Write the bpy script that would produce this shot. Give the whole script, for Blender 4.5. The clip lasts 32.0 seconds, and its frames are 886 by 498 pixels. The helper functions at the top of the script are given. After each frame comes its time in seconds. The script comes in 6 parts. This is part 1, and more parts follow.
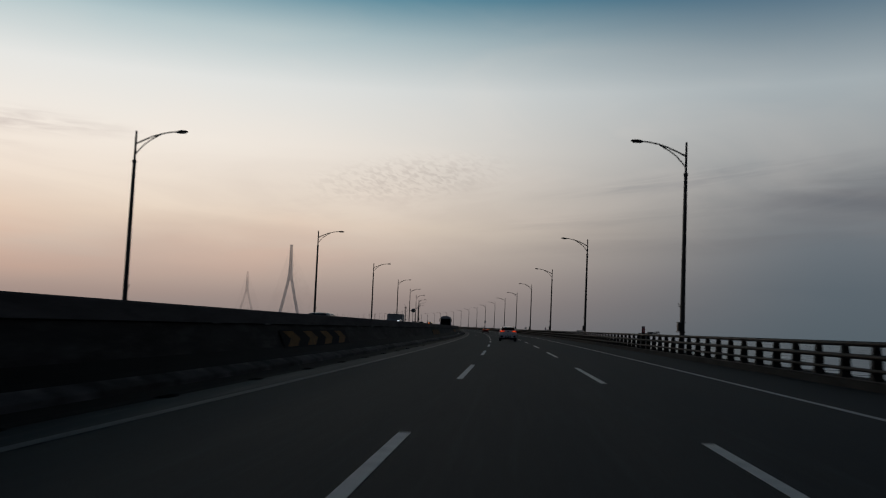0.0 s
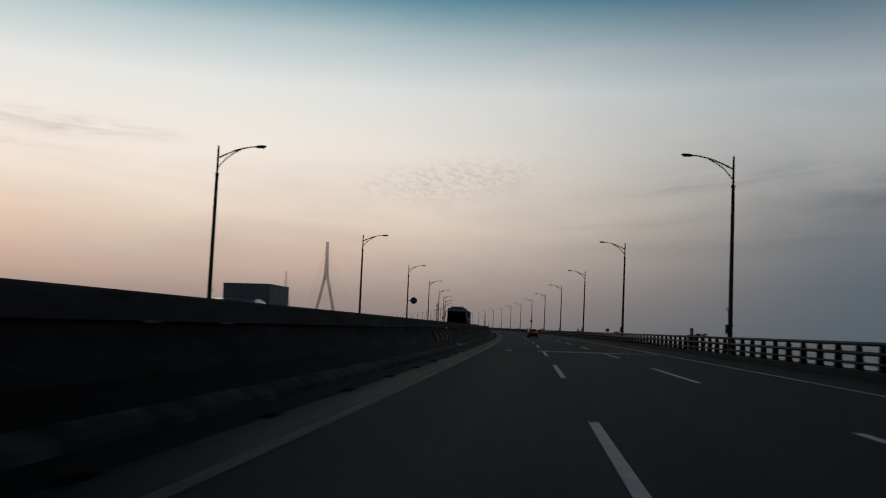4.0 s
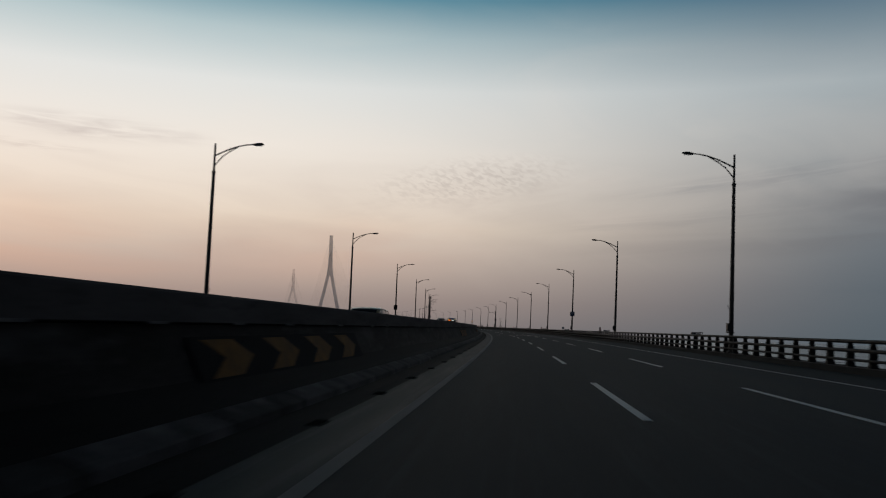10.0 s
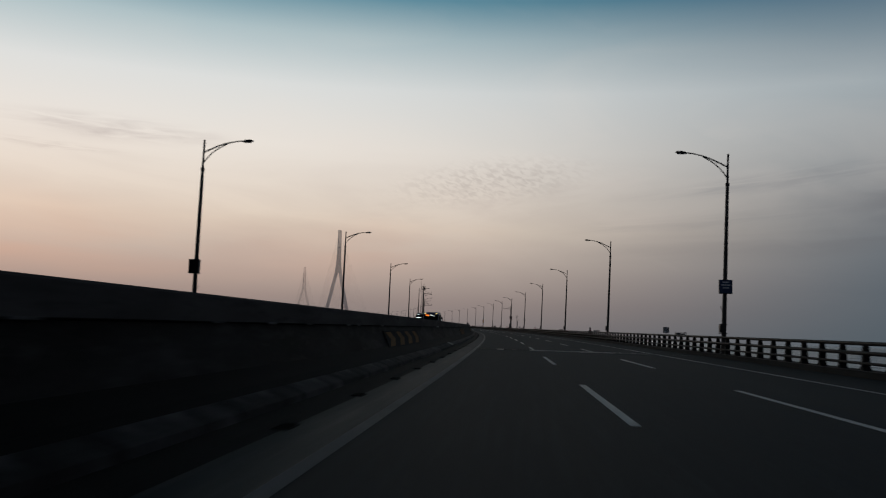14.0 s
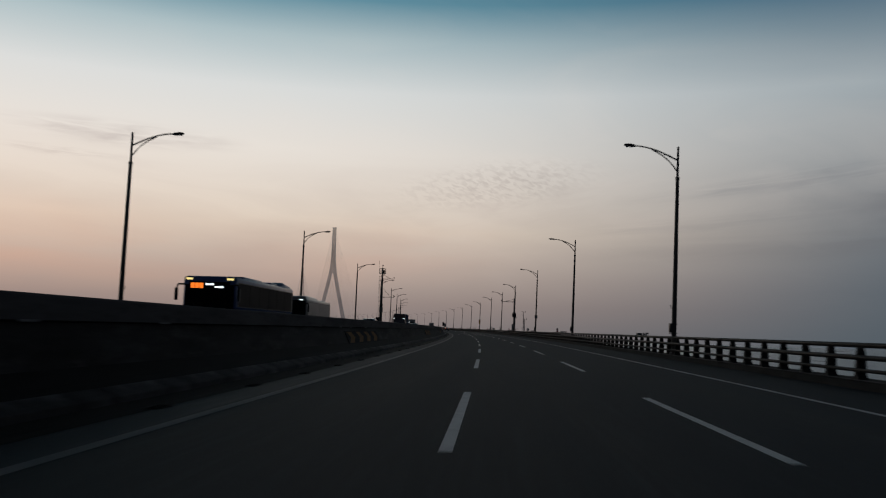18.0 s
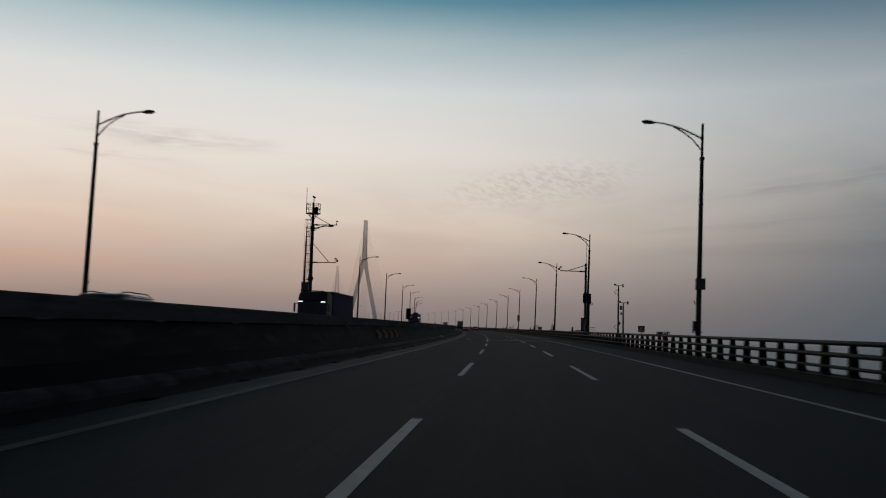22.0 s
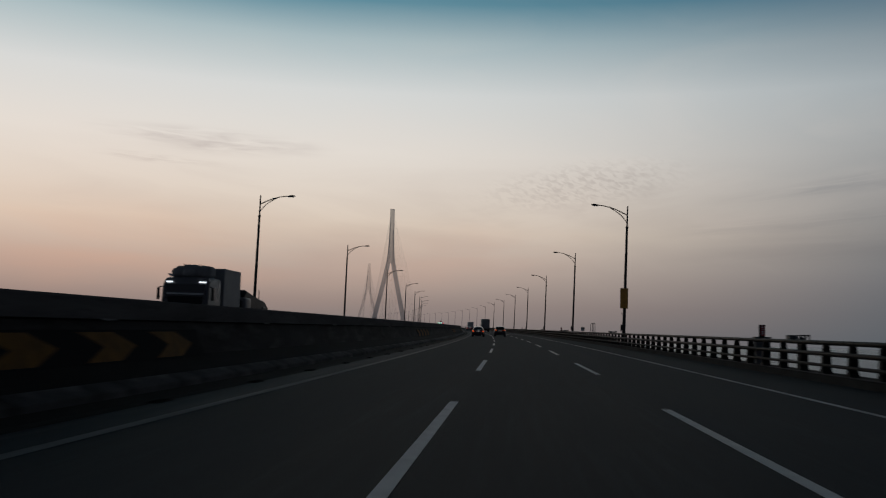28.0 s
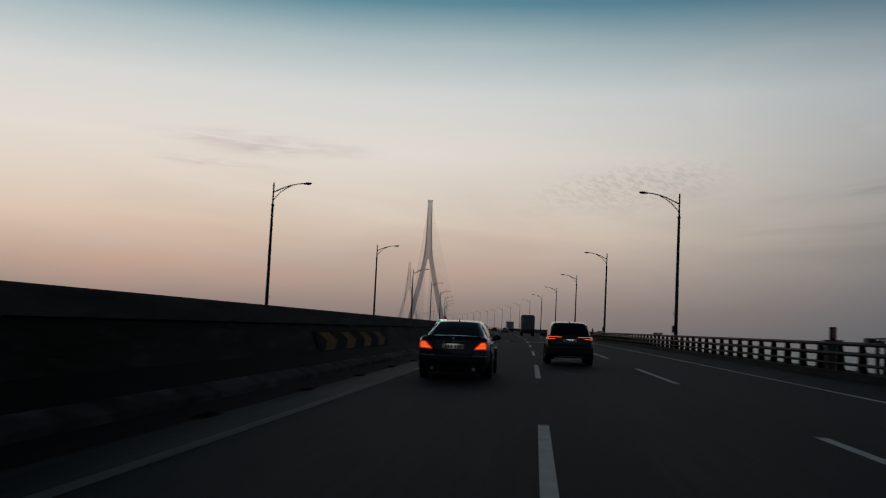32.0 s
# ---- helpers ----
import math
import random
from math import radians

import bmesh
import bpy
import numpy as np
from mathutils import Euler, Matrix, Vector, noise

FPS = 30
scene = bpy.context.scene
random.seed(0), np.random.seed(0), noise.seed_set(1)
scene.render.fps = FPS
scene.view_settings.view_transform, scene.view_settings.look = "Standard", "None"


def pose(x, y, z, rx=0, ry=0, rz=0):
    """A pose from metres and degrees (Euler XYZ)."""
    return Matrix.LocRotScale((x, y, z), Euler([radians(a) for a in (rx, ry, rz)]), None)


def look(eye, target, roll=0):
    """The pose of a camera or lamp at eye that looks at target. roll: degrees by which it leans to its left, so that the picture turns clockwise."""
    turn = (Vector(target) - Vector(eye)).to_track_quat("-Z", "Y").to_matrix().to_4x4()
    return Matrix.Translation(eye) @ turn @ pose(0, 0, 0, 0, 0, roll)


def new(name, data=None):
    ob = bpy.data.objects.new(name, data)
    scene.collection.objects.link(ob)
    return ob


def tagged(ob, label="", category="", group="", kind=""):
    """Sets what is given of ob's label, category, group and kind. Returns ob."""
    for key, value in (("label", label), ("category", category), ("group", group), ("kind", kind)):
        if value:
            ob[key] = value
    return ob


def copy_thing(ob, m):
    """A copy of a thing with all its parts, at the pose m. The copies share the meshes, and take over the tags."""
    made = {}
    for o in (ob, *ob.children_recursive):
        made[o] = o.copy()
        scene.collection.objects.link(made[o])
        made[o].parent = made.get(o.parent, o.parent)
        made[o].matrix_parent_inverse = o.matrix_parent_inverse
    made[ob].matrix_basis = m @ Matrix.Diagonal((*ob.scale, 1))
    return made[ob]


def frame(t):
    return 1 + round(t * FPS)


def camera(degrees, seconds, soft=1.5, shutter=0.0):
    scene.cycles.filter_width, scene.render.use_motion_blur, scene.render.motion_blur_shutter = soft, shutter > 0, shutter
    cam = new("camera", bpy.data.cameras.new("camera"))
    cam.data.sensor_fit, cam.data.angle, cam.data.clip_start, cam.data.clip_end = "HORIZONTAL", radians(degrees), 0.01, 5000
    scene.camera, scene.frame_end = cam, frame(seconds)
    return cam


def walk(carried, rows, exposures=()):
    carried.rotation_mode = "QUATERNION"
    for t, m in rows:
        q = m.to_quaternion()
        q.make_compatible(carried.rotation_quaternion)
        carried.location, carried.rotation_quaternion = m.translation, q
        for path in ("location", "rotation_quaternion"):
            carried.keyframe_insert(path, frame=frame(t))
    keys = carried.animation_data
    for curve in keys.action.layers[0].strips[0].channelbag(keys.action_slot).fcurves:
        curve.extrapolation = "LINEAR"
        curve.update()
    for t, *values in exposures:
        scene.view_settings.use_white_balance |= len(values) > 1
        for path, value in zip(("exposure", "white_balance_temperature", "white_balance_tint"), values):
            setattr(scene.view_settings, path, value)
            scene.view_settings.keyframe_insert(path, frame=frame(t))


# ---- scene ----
FOV = 53.93
# The road: its heading (radians) grows with the kilometres along it; SHIFT moves the line of the fit to the median.
BEND = (0.2723, 0.0384, -0.0441)
HEADING_END = 0.40
RISE = 0.5915e-5
SHIFT = 2.807
EYE = 1.283
# seconds, along the road, across it, yaw from the road, pitch, roll
ROWS = [(0, -7.24, 7.840, 4.645, 5.157, -1.604), (1, 17.50, 7.722, 5.346, 5.165, -1.553), (2, 42.28, 7.162, 6.368, 5.192, -1.578),
        (3, 67.08, 6.391, 6.450, 5.155, -1.730), (3.5, 79.57, 6.037, 6.320, 5.149, -1.766), (5.5, 130.49, 4.973, 5.058, 5.116, -1.691),
        (6, 143.20, 4.915, 4.844, 5.136, -1.653), (7, 168.65, 4.846, 4.738, 5.097, -1.556), (8, 194.37, 4.750, 4.798, 5.141, -1.625),
        (9, 220.05, 4.639, 4.928, 5.119, -1.605), (10, 245.79, 4.641, 4.950, 5.092, -1.609), (11, 271.45, 4.582, 4.565, 5.058, -1.649),
        (12, 297.05, 4.677, 4.307, 4.998, -1.681), (13, 322.55, 4.827, 4.604, 5.121, -1.635), (14, 348.40, 4.820, 4.570, 5.079, -1.874),
        (14.5, 361.13, 4.976, 4.403, 5.143, -1.970), (16.5, 413.54, 5.958, 3.146, 5.049, -1.805), (17, 426.77, 6.367, 3.027, 5.091, -1.712),
        (17.5, 440.00, 6.727, 3.168, 5.194, -1.612), (18, 453.20, 7.035, 3.368, 5.247, -1.609), (19, 479.70, 7.374, 4.130, 5.119, -1.704),
        (20, 506.36, 7.554, 4.414, 5.125, -1.822), (21, 532.93, 7.701, 4.557, 5.153, -1.654), (22, 559.63, 7.817, 4.454, 5.133, -1.674),
        (23, 586.15, 7.918, 4.736, 5.055, -1.672), (24, 612.69, 7.917, 4.852, 5.040, -1.743), (25, 639.22, 7.810, 4.889, 4.995, -1.739),
        (25.5, 652.53, 7.790, 4.956, 5.047, -1.710), (27.5, 705.00, 7.624, 4.602, 5.111, -1.682), (28, 718.00, 7.553, 4.715, 5.132, -1.754),
        (29, 743.98, 7.539, 4.768, 5.098, -1.853), (30, 769.98, 7.526, 4.780, 5.038, -1.781), (30.5, 782.91, 7.413, 5.448, 5.065, -1.749),
        (31, 795.83, 7.127, 5.929, 5.103, -1.798), (32, 821.95, 6.425, 6.139, 5.103, -1.963)]
LAMPS = [40.6, 92.4, 143.8, 195.2, 245.8, 297.1, 347.7, 399.2, 450.1, 501.6, 552.2, 603.0, 654.3, 696.5, 739.5, 790.6, 836.1, 887.7, 939.4, 987.6, 1038.6, 1089.6, 1140.6, 1191.6, 1242.6, 1293.6, 1344.6, 1395.6, 1446.6, 1497.6, 1548.6, 1599.6, 1650.6, 1701.6, 1752.6, 1803.6, 1854.6, 1905.6]

STEP = 2.0
S_MIN, S_MAX = -160.0, 3000.0


def heading(s):
    x = s / 1000.0
    return min(BEND[0] * x + BEND[1] * x * x / 2 + BEND[2] * x ** 3 / 3, HEADING_END)


def road_table():
    rows = {0: (0.0, 0.0, heading(0.0))}
    for sign, last in ((1, int(S_MAX / STEP)), (-1, int(S_MIN / STEP))):
        x = y = 0.0
        i = 0
        while i != last:
            hm = heading((i + 0.5 * sign) * STEP)
            x += -math.sin(hm) * STEP * sign
            y += math.cos(hm) * STEP * sign
            i += sign
            rows[i] = (x, y, heading(i * STEP))
    return rows


ROAD = road_table()


def road(s, u=0.0, z=0.0):
    """The place s metres along the road, u to the right of the median, z over the deck; and the heading in degrees."""
    i = math.floor(s / STEP)
    f = s / STEP - i
    a, b = ROAD[i], ROAD[i + 1]
    h = a[2] + f * (b[2] - a[2])
    x, y = a[0] + f * (b[0] - a[0]), a[1] + f * (b[1] - a[1])
    w = u + SHIFT
    return Vector((x + w * math.cos(h), y + w * math.sin(h), z + RISE * s * s / 2)), math.degrees(h)


def on_road(s, u, z=0.0, turn=0.0, lean=0.0):
    p, h = road(s, u, z)
    return pose(p.x, p.y, p.z, 0, lean, h + turn)


def lie_on_road(s, u, z=0.0, turn=0.0):
    """A place on the deck, tilted with the road's slope."""
    p, h = road(s, u, z)
    return pose(p.x, p.y, p.z, math.degrees(math.atan(RISE * s)), 0, h) @ Matrix.Rotation(radians(turn), 4, "Z")


cam = camera(FOV, 32.0, soft=1.15, shutter=0.3)


def path_row(t, s, u, yaw, pitch, roll):
    p, h = road(s, u, EYE)
    return t, pose(p.x, p.y, p.z, 90 + pitch + math.degrees(math.atan(RISE * s)), roll, h + yaw)


walk(cam, [path_row(*r) for r in ROWS], [(0, 0.06, 6540, 10), (8, 0.06, 6590, 10), (12, -0.02, 6480, 10), (24, -0.10, 6430, 10), (32, -0.18, 6470, 10)])

# ---- light: a hazy sky shortly after sunset, glowing ahead on the left ----
SUN_AZ, SUN_EL = 42.0, 3.0


def lin(r, g, b):
    return tuple(((v / 255 + 0.055) / 1.055) ** 2.4 if v > 10 else v / 255 / 12.92 for v in (r, g, b)) + (1.0,)


world = bpy.data.worlds.new("dusk_sky")
scene.world = world
world.use_nodes = True
wn, wl = world.node_tree.nodes, world.node_tree.links
wn.clear()


def wnode(kind, operation="", interpolation_type="", vector_type=""):
    n = wn.new(kind)
    if operation:
        n.operation = operation
    if interpolation_type:
        n.interpolation_type = interpolation_type
    if vector_type:
        n.vector_type = vector_type
    return n


def ramp_node(stops):
    n = wn.new("ShaderNodeValToRGB")
    e = n.color_ramp.elements
    while len(e) < len(stops):
        e.new(0.5)
    for el, (at, colour) in zip(e, stops):
        el.position, el.color = at, lin(*colour)
    return n


coord = wnode("ShaderNodeTexCoord")
sep = wnode("ShaderNodeSeparateXYZ")
wl.new(coord.outputs["Generated"], sep.inputs[0])
sun_way = (-math.sin(radians(SUN_AZ)), math.cos(radians(SUN_AZ)), 0.0)
dot = wnode("ShaderNodeVectorMath", operation="DOT_PRODUCT")
wl.new(coord.outputs["Generated"], dot.inputs[0])
dot.inputs[1].default_value = sun_way
glow_side = ramp_node([(0.0, (136, 125, 123)), (0.03, (160, 143, 136)), (0.06, (186, 168, 157)), (0.113, (229, 212, 194)), (0.2, (239, 232, 223)),
                       (0.265, (226, 228, 226)), (0.32, (178, 198, 203)), (0.36, (92, 146, 164)), (0.5, (30, 50, 66)), (1.0, (12, 18, 26))])
far_side = ramp_node([(0.0, (84, 95, 103)), (0.05, (91, 101, 109)), (0.1, (105, 113, 120)), (0.15, (128, 132, 136)), (0.2, (150, 155, 158)),
                      (0.265, (162, 172, 177)), (0.32, (118, 137, 149)), (0.36, (70, 104, 126)), (0.5, (22, 34, 46)), (1.0, (12, 18, 26))])
back_side = ramp_node([(0.0, (68, 72, 82)), (0.3, (54, 61, 76)), (1.0, (12, 18, 26))])
for r in (glow_side, far_side, back_side):
    wl.new(sep.outputs["Z"], r.inputs[0])
near_f = wnode("ShaderNodeMapRange", interpolation_type="SMOOTHSTEP")
near_f.inputs["From Min"].default_value, near_f.inputs["From Max"].default_value = 0.455, 0.968
back_f = wnode("ShaderNodeMapRange", interpolation_type="SMOOTHSTEP")
back_f.inputs["From Min"].default_value, back_f.inputs["From Max"].default_value = -0.5, 0.5
wl.new(dot.outputs["Value"], near_f.inputs["Value"])
wl.new(dot.outputs["Value"], back_f.inputs["Value"])


def wmix(fac, a, b, blend="MIX"):
    n = wnode("ShaderNodeMix")
    n.data_type, n.blend_type = "RGBA", blend
    for sock, v in ((n.inputs[0], fac), (n.inputs[6], a), (n.inputs[7], b)):
        if isinstance(v, (int, float)):
            sock.default_value = v
        elif isinstance(v, tuple):
            sock.default_value = v
        else:
            wl.new(v, sock)
    return n.outputs[2]


ahead = wmix(near_f.outputs[0], far_side.outputs[0], glow_side.outputs[0])
sky_colour = wmix(back_f.outputs[0], back_side.outputs[0], ahead)


def wmath(op, a, b=None):
    n = wnode("ShaderNodeMath", operation=op)
    for sock, v in zip(n.inputs, (a, b)):
        if v is None:
            continue
        if isinstance(v, (int, float)):
            sock.default_value = v
        else:
            wl.new(v, sock)
    return n.outputs[0]


def cloud(az, el, wide, high, scale, detail, low, top, turn=0.0, rolls=None):
    """A faint veil of cloud about one direction: a soft window times stretched noise."""
    a, e = radians(az), radians(el)
    m = wnode("ShaderNodeMapping", vector_type="TEXTURE")
    m.inputs["Location"].default_value = (-math.sin(a) * math.cos(e), math.cos(a) * math.cos(e), math.sin(e))
    m.inputs["Rotation"].default_value = (0, radians(turn), a)
    m.inputs["Scale"].default_value = (radians(wide), 1.0, radians(high))
    wl.new(coord.outputs["Generated"], m.inputs[0])
    length = wnode("ShaderNodeVectorMath", operation="LENGTH")
    wl.new(m.outputs[0], length.inputs[0])
    window = wnode("ShaderNodeMapRange", interpolation_type="SMOOTHSTEP")
    window.inputs["From Min"].default_value, window.inputs["From Max"].default_value = 1.0, 0.15
    wl.new(length.outputs["Value"], window.inputs["Value"])
    noise_n = wnode("ShaderNodeTexNoise")
    noise_n.inputs["Scale"].default_value, noise_n.inputs["Detail"].default_value = scale, detail
    noise_n.inputs["Distortion"].default_value = 0.6
    grain = m.outputs[0]
    if rolls:
        for scale_by, tilt in (((rolls[0], 1, 1), 0.0), ((1, 1, 1), rolls[1]), ((1, 1, rolls[2]), 0.0)):
            k = wnode("ShaderNodeMapping")
            k.inputs["Scale"].default_value, k.inputs["Rotation"].default_value = scale_by, (0, radians(tilt), 0)
            wl.new(grain, k.inputs[0])
            grain = k.outputs[0]
    wl.new(grain, noise_n.inputs["Vector"])
    part_n = wnode("ShaderNodeMapRange")
    part_n.inputs["From Min"].default_value, part_n.inputs["From Max"].default_value = low, top
    wl.new(noise_n.outputs["Fac"], part_n.inputs["Value"])
    return wmath("MULTIPLY", window.outputs[0], part_n.outputs[0])


ripples = cloud(7.2, 9.7, 8.6, 1.9, 9.0, 1.2, 0.42, 0.66, turn=-7, rolls=(4.4, 66.0, 0.40))
ripples_wide = cloud(7.0, 8.6, 13.0, 2.6, 5.0, 4.0, 0.42, 0.75, turn=-7)
streak = cloud(31.5, 11.6, 9.0, 1.0, 2.4, 6.0, 0.38, 0.72, turn=1)
streak_low = cloud(35.0, 10.2, 5.0, 0.4, 2.2, 5.0, 0.42, 0.7, turn=1)
bank = cloud(-25.0, 9.0, 15.0, 2.6, 1.8, 6.0, 0.30, 0.62, turn=-5)
bank_edge = cloud(-12.5, 9.9, 13.0, 0.8, 2.4, 6.0, 0.36, 0.64, turn=-7)
bank_wisp = cloud(-8.0, 7.4, 15.0, 0.7, 2.2, 6.0, 0.38, 0.68, turn=-5)
blush_low = cloud(16.0, 5.0, 13.0, 3.0, 1.2, 4.0, 0.25, 0.6, turn=-3)
bank_low = cloud(-16.0, 6.3, 22.0, 1.6, 1.5, 5.0, 0.36, 0.7, turn=-4)
wisps = cloud(5.0, 12.0, 40.0, 12.0, 2.6, 6.0, 0.46, 0.8, turn=4)
veil = cloud(20.0, 7.0, 38.0, 6.0, 2.2, 6.0, 0.42, 0.78, turn=3)
blush = cloud(38.0, 4.6, 26.0, 4.2, 1.2, 4.0, 0.32, 0.7, turn=2)
sky_colour = wmix(wmath("MULTIPLY", blush, 0.38), sky_colour, lin(226, 172, 142))
sky_colour = wmix(wmath("MULTIPLY", blush_low, 0.34), sky_colour, lin(206, 168, 150))
sky_colour = wmix(wmath("MULTIPLY", veil, 0.28), sky_colour, lin(160, 143, 140))
sky_colour = wmix(wmath("MULTIPLY", ripples_wide, 0.14), sky_colour, lin(160, 146, 142))
sky_colour = wmix(wmath("MULTIPLY", ripples, 0.27), sky_colour, lin(138, 128, 126))
sky_colour = wmix(wmath("MULTIPLY", streak, 0.40), sky_colour, lin(150, 138, 140))
sky_colour = wmix(wmath("MULTIPLY", streak_low, 0.25), sky_colour, lin(160, 146, 144))
sky_colour = wmix(wmath("MULTIPLY", bank, 0.75), sky_colour, lin(96, 99, 106))
sky_colour = wmix(wmath("MULTIPLY", bank_edge, 0.34), sky_colour, lin(112, 116, 124))
sky_colour = wmix(wmath("MULTIPLY", bank_wisp, 0.20), sky_colour, lin(116, 116, 120))
sky_colour = wmix(wmath("MULTIPLY", bank_low, 0.30), sky_colour, lin(100, 99, 103))
sky_colour = wmix(wmath("MULTIPLY", wisps, 0.22), sky_colour, lin(244, 230, 218))
sky_tex = wnode("ShaderNodeTexSky")
sky_tex.sky_type, sky_tex.sun_disc = "NISHITA", False
sky_tex.sun_elevation, sky_tex.sun_rotation = radians(SUN_EL), radians(-SUN_AZ)
sky_tex.air_density, sky_tex.dust_density = 2.0, 6.0
bg1, bg2 = wnode("ShaderNodeBackground"), wnode("ShaderNodeBackground")
wl.new(sky_colour, bg1.inputs[0])
wl.new(sky_tex.outputs[0], bg2.inputs[0])
bg1.inputs[1].default_value, bg2.inputs[1].default_value = 0.97, 0.004
both = wnode("ShaderNodeAddShader")
wl.new(bg1.outputs[0], both.inputs[0])
wl.new(bg2.outputs[0], both.inputs[1])
wout = wnode("ShaderNodeOutputWorld")
wl.new(both.outputs[0], wout.inputs[0])

sun = new("sun", bpy.data.lights.new("sun", "SUN"))
sun.data.energy, sun.data.angle, sun.data.color = 0.04, radians(14), (1.0, 0.72, 0.5)
sun.matrix_world = look((0, 0, 0), tuple(-v for v in (sun_way[0], sun_way[1], math.tan(radians(SUN_EL)))))

# ---- materials ----


def mat(name, colour, rough=0.6, metal=0.0, spread=0.25, grain=30.0, patch=1.2, bump=0.15, emit=None, power=1.0, coat=0.0, alpha=1.0, stretch=None, uv=False, random_tone=0.0, spec=0.5, tint=None, patchy=0.09, dust=None):
    """A surface with fine grain, larger blotches and a little relief."""
    m = bpy.data.materials.new(name)
    m.use_nodes = True
    n, l = m.node_tree.nodes, m.node_tree.links
    b = n["Principled BSDF"]
    b.inputs["Roughness"].default_value, b.inputs["Metallic"].default_value = rough, metal
    b.inputs["Coat Weight"].default_value = coat
    b.inputs["Specular IOR Level"].default_value = spec
    if tint:
        b.inputs["Specular Tint"].default_value = (*tint, 1)
    tc = n.new("ShaderNodeTexCoord")
    vec = tc.outputs["UV" if uv else "Object"]
    if stretch:
        mp = n.new("ShaderNodeMapping")
        mp.inputs["Scale"].default_value = stretch
        l.new(vec, mp.inputs[0])
        vec_s = mp.outputs[0]
    else:
        vec_s = vec
    fine, wide = n.new("ShaderNodeTexNoise"), n.new("ShaderNodeTexNoise")
    fine.inputs["Scale"].default_value, wide.inputs["Scale"].default_value = grain, patch
    fine.inputs["Detail"].default_value, wide.inputs["Detail"].default_value = 3.0, 5.0
    l.new(vec, fine.inputs["Vector"])
    l.new(vec_s, wide.inputs["Vector"])
    add = n.new("ShaderNodeMath")
    add.operation = "MULTIPLY_ADD"
    l.new(fine.outputs["Fac"], add.inputs[0])
    add.inputs[1].default_value = 0.35
    l.new(wide.outputs["Fac"], add.inputs[2])
    tone = n.new("ShaderNodeMapRange")
    tone.inputs["From Min"].default_value, tone.inputs["From Max"].default_value = 0.38, 0.98
    tone.inputs["To Min"].default_value, tone.inputs["To Max"].default_value = 1.0 - spread, 1.0 + spread
    l.new(add.outputs[0], tone.inputs["Value"])
    value = tone.outputs[0]
    if random_tone:
        info = n.new("ShaderNodeObjectInfo")
        vary = n.new("ShaderNodeMapRange")
        vary.inputs["To Min"].default_value, vary.inputs["To Max"].default_value = 1 - random_tone, 1 + random_tone
        l.new(info.outputs["Random"], vary.inputs["Value"])
        mul = n.new("ShaderNodeMath")
        mul.operation = "MULTIPLY"
        l.new(value, mul.inputs[0])
        l.new(vary.outputs[0], mul.inputs[1])
        value = mul.outputs[0]
    mix = n.new("ShaderNodeVectorMath")
    mix.operation = "SCALE"
    mix.inputs[0].default_value = colour
    l.new(value, mix.inputs["Scale"])
    shade = mix.outputs[0]
    if dust:
        pale, size, low, high, amount = dust
        cloud_n = n.new("ShaderNodeTexNoise")
        cloud_n.inputs["Scale"].default_value, cloud_n.inputs["Detail"].default_value, cloud_n.inputs["Roughness"].default_value = size, 6.0, 0.62
        l.new(vec_s, cloud_n.inputs["Vector"])
        where = n.new("ShaderNodeMapRange")
        where.inputs["From Min"].default_value, where.inputs["From Max"].default_value, where.inputs["To Max"].default_value = low, high, amount
        l.new(cloud_n.outputs["Fac"], where.inputs["Value"])
        blend = n.new("ShaderNodeMix")
        blend.data_type = "RGBA"
        l.new(where.outputs[0], blend.inputs[0])
        l.new(shade, blend.inputs[6])
        blend.inputs[7].default_value = (*pale, 1)
        shade = blend.outputs[2]
    l.new(shade, b.inputs["Base Color"])
    rr = n.new("ShaderNodeMapRange")
    rr.inputs["To Min"].default_value, rr.inputs["To Max"].default_value = max(rough - patchy, 0.02), min(rough + patchy, 1.0)
    l.new(wide.outputs["Fac"], rr.inputs["Value"])
    l.new(rr.outputs[0], b.inputs["Roughness"])
    if bump:
        bp = n.new("ShaderNodeBump")
        bp.inputs["Strength"].default_value, bp.inputs["Distance"].default_value = bump, 0.01
        l.new(fine.outputs["Fac"], bp.inputs["Height"])
        l.new(bp.outputs[0], b.inputs["Normal"])
    if emit:
        b.inputs["Emission Color"].default_value = (*emit, 1)
        b.inputs["Emission Strength"].default_value = power
    if alpha < 1:
        b.inputs["Alpha"].default_value = alpha
    return m


ASPHALT = mat("asphalt", (0.0072, 0.0118, 0.0160), 0.80, spread=0.6, grain=60, patch=0.9, bump=0.5, uv=True, stretch=(1.0, 0.03, 1.0), spec=0.20, tint=(0.72, 0.86, 0.96), patchy=0.10, dust=((0.016, 0.024, 0.032), 7.0, 0.48, 0.70, 0.6))
SHOULDER = mat("shoulder_asphalt", (0.019, 0.0226, 0.0255), 0.66, spread=0.95, grain=40, patch=1.8, bump=0.45, uv=True, stretch=(1.6, 0.07, 1.0), spec=0.12, tint=(0.80, 0.90, 0.97), patchy=0.16, dust=((0.066, 0.069, 0.071), 2.4, 0.48, 0.70, 0.6))
PAINT = mat("worn_road_paint", (0.66, 0.67, 0.66), 0.6, spread=0.30, grain=45, patch=3.0, bump=0.3)
LEFT_PAINT = mat("faded_edge_line", (0.135, 0.14, 0.145), 0.75, spread=0.5, grain=45, patch=2.0, bump=0.3, uv=True, stretch=(1.0, 0.15, 1.0))
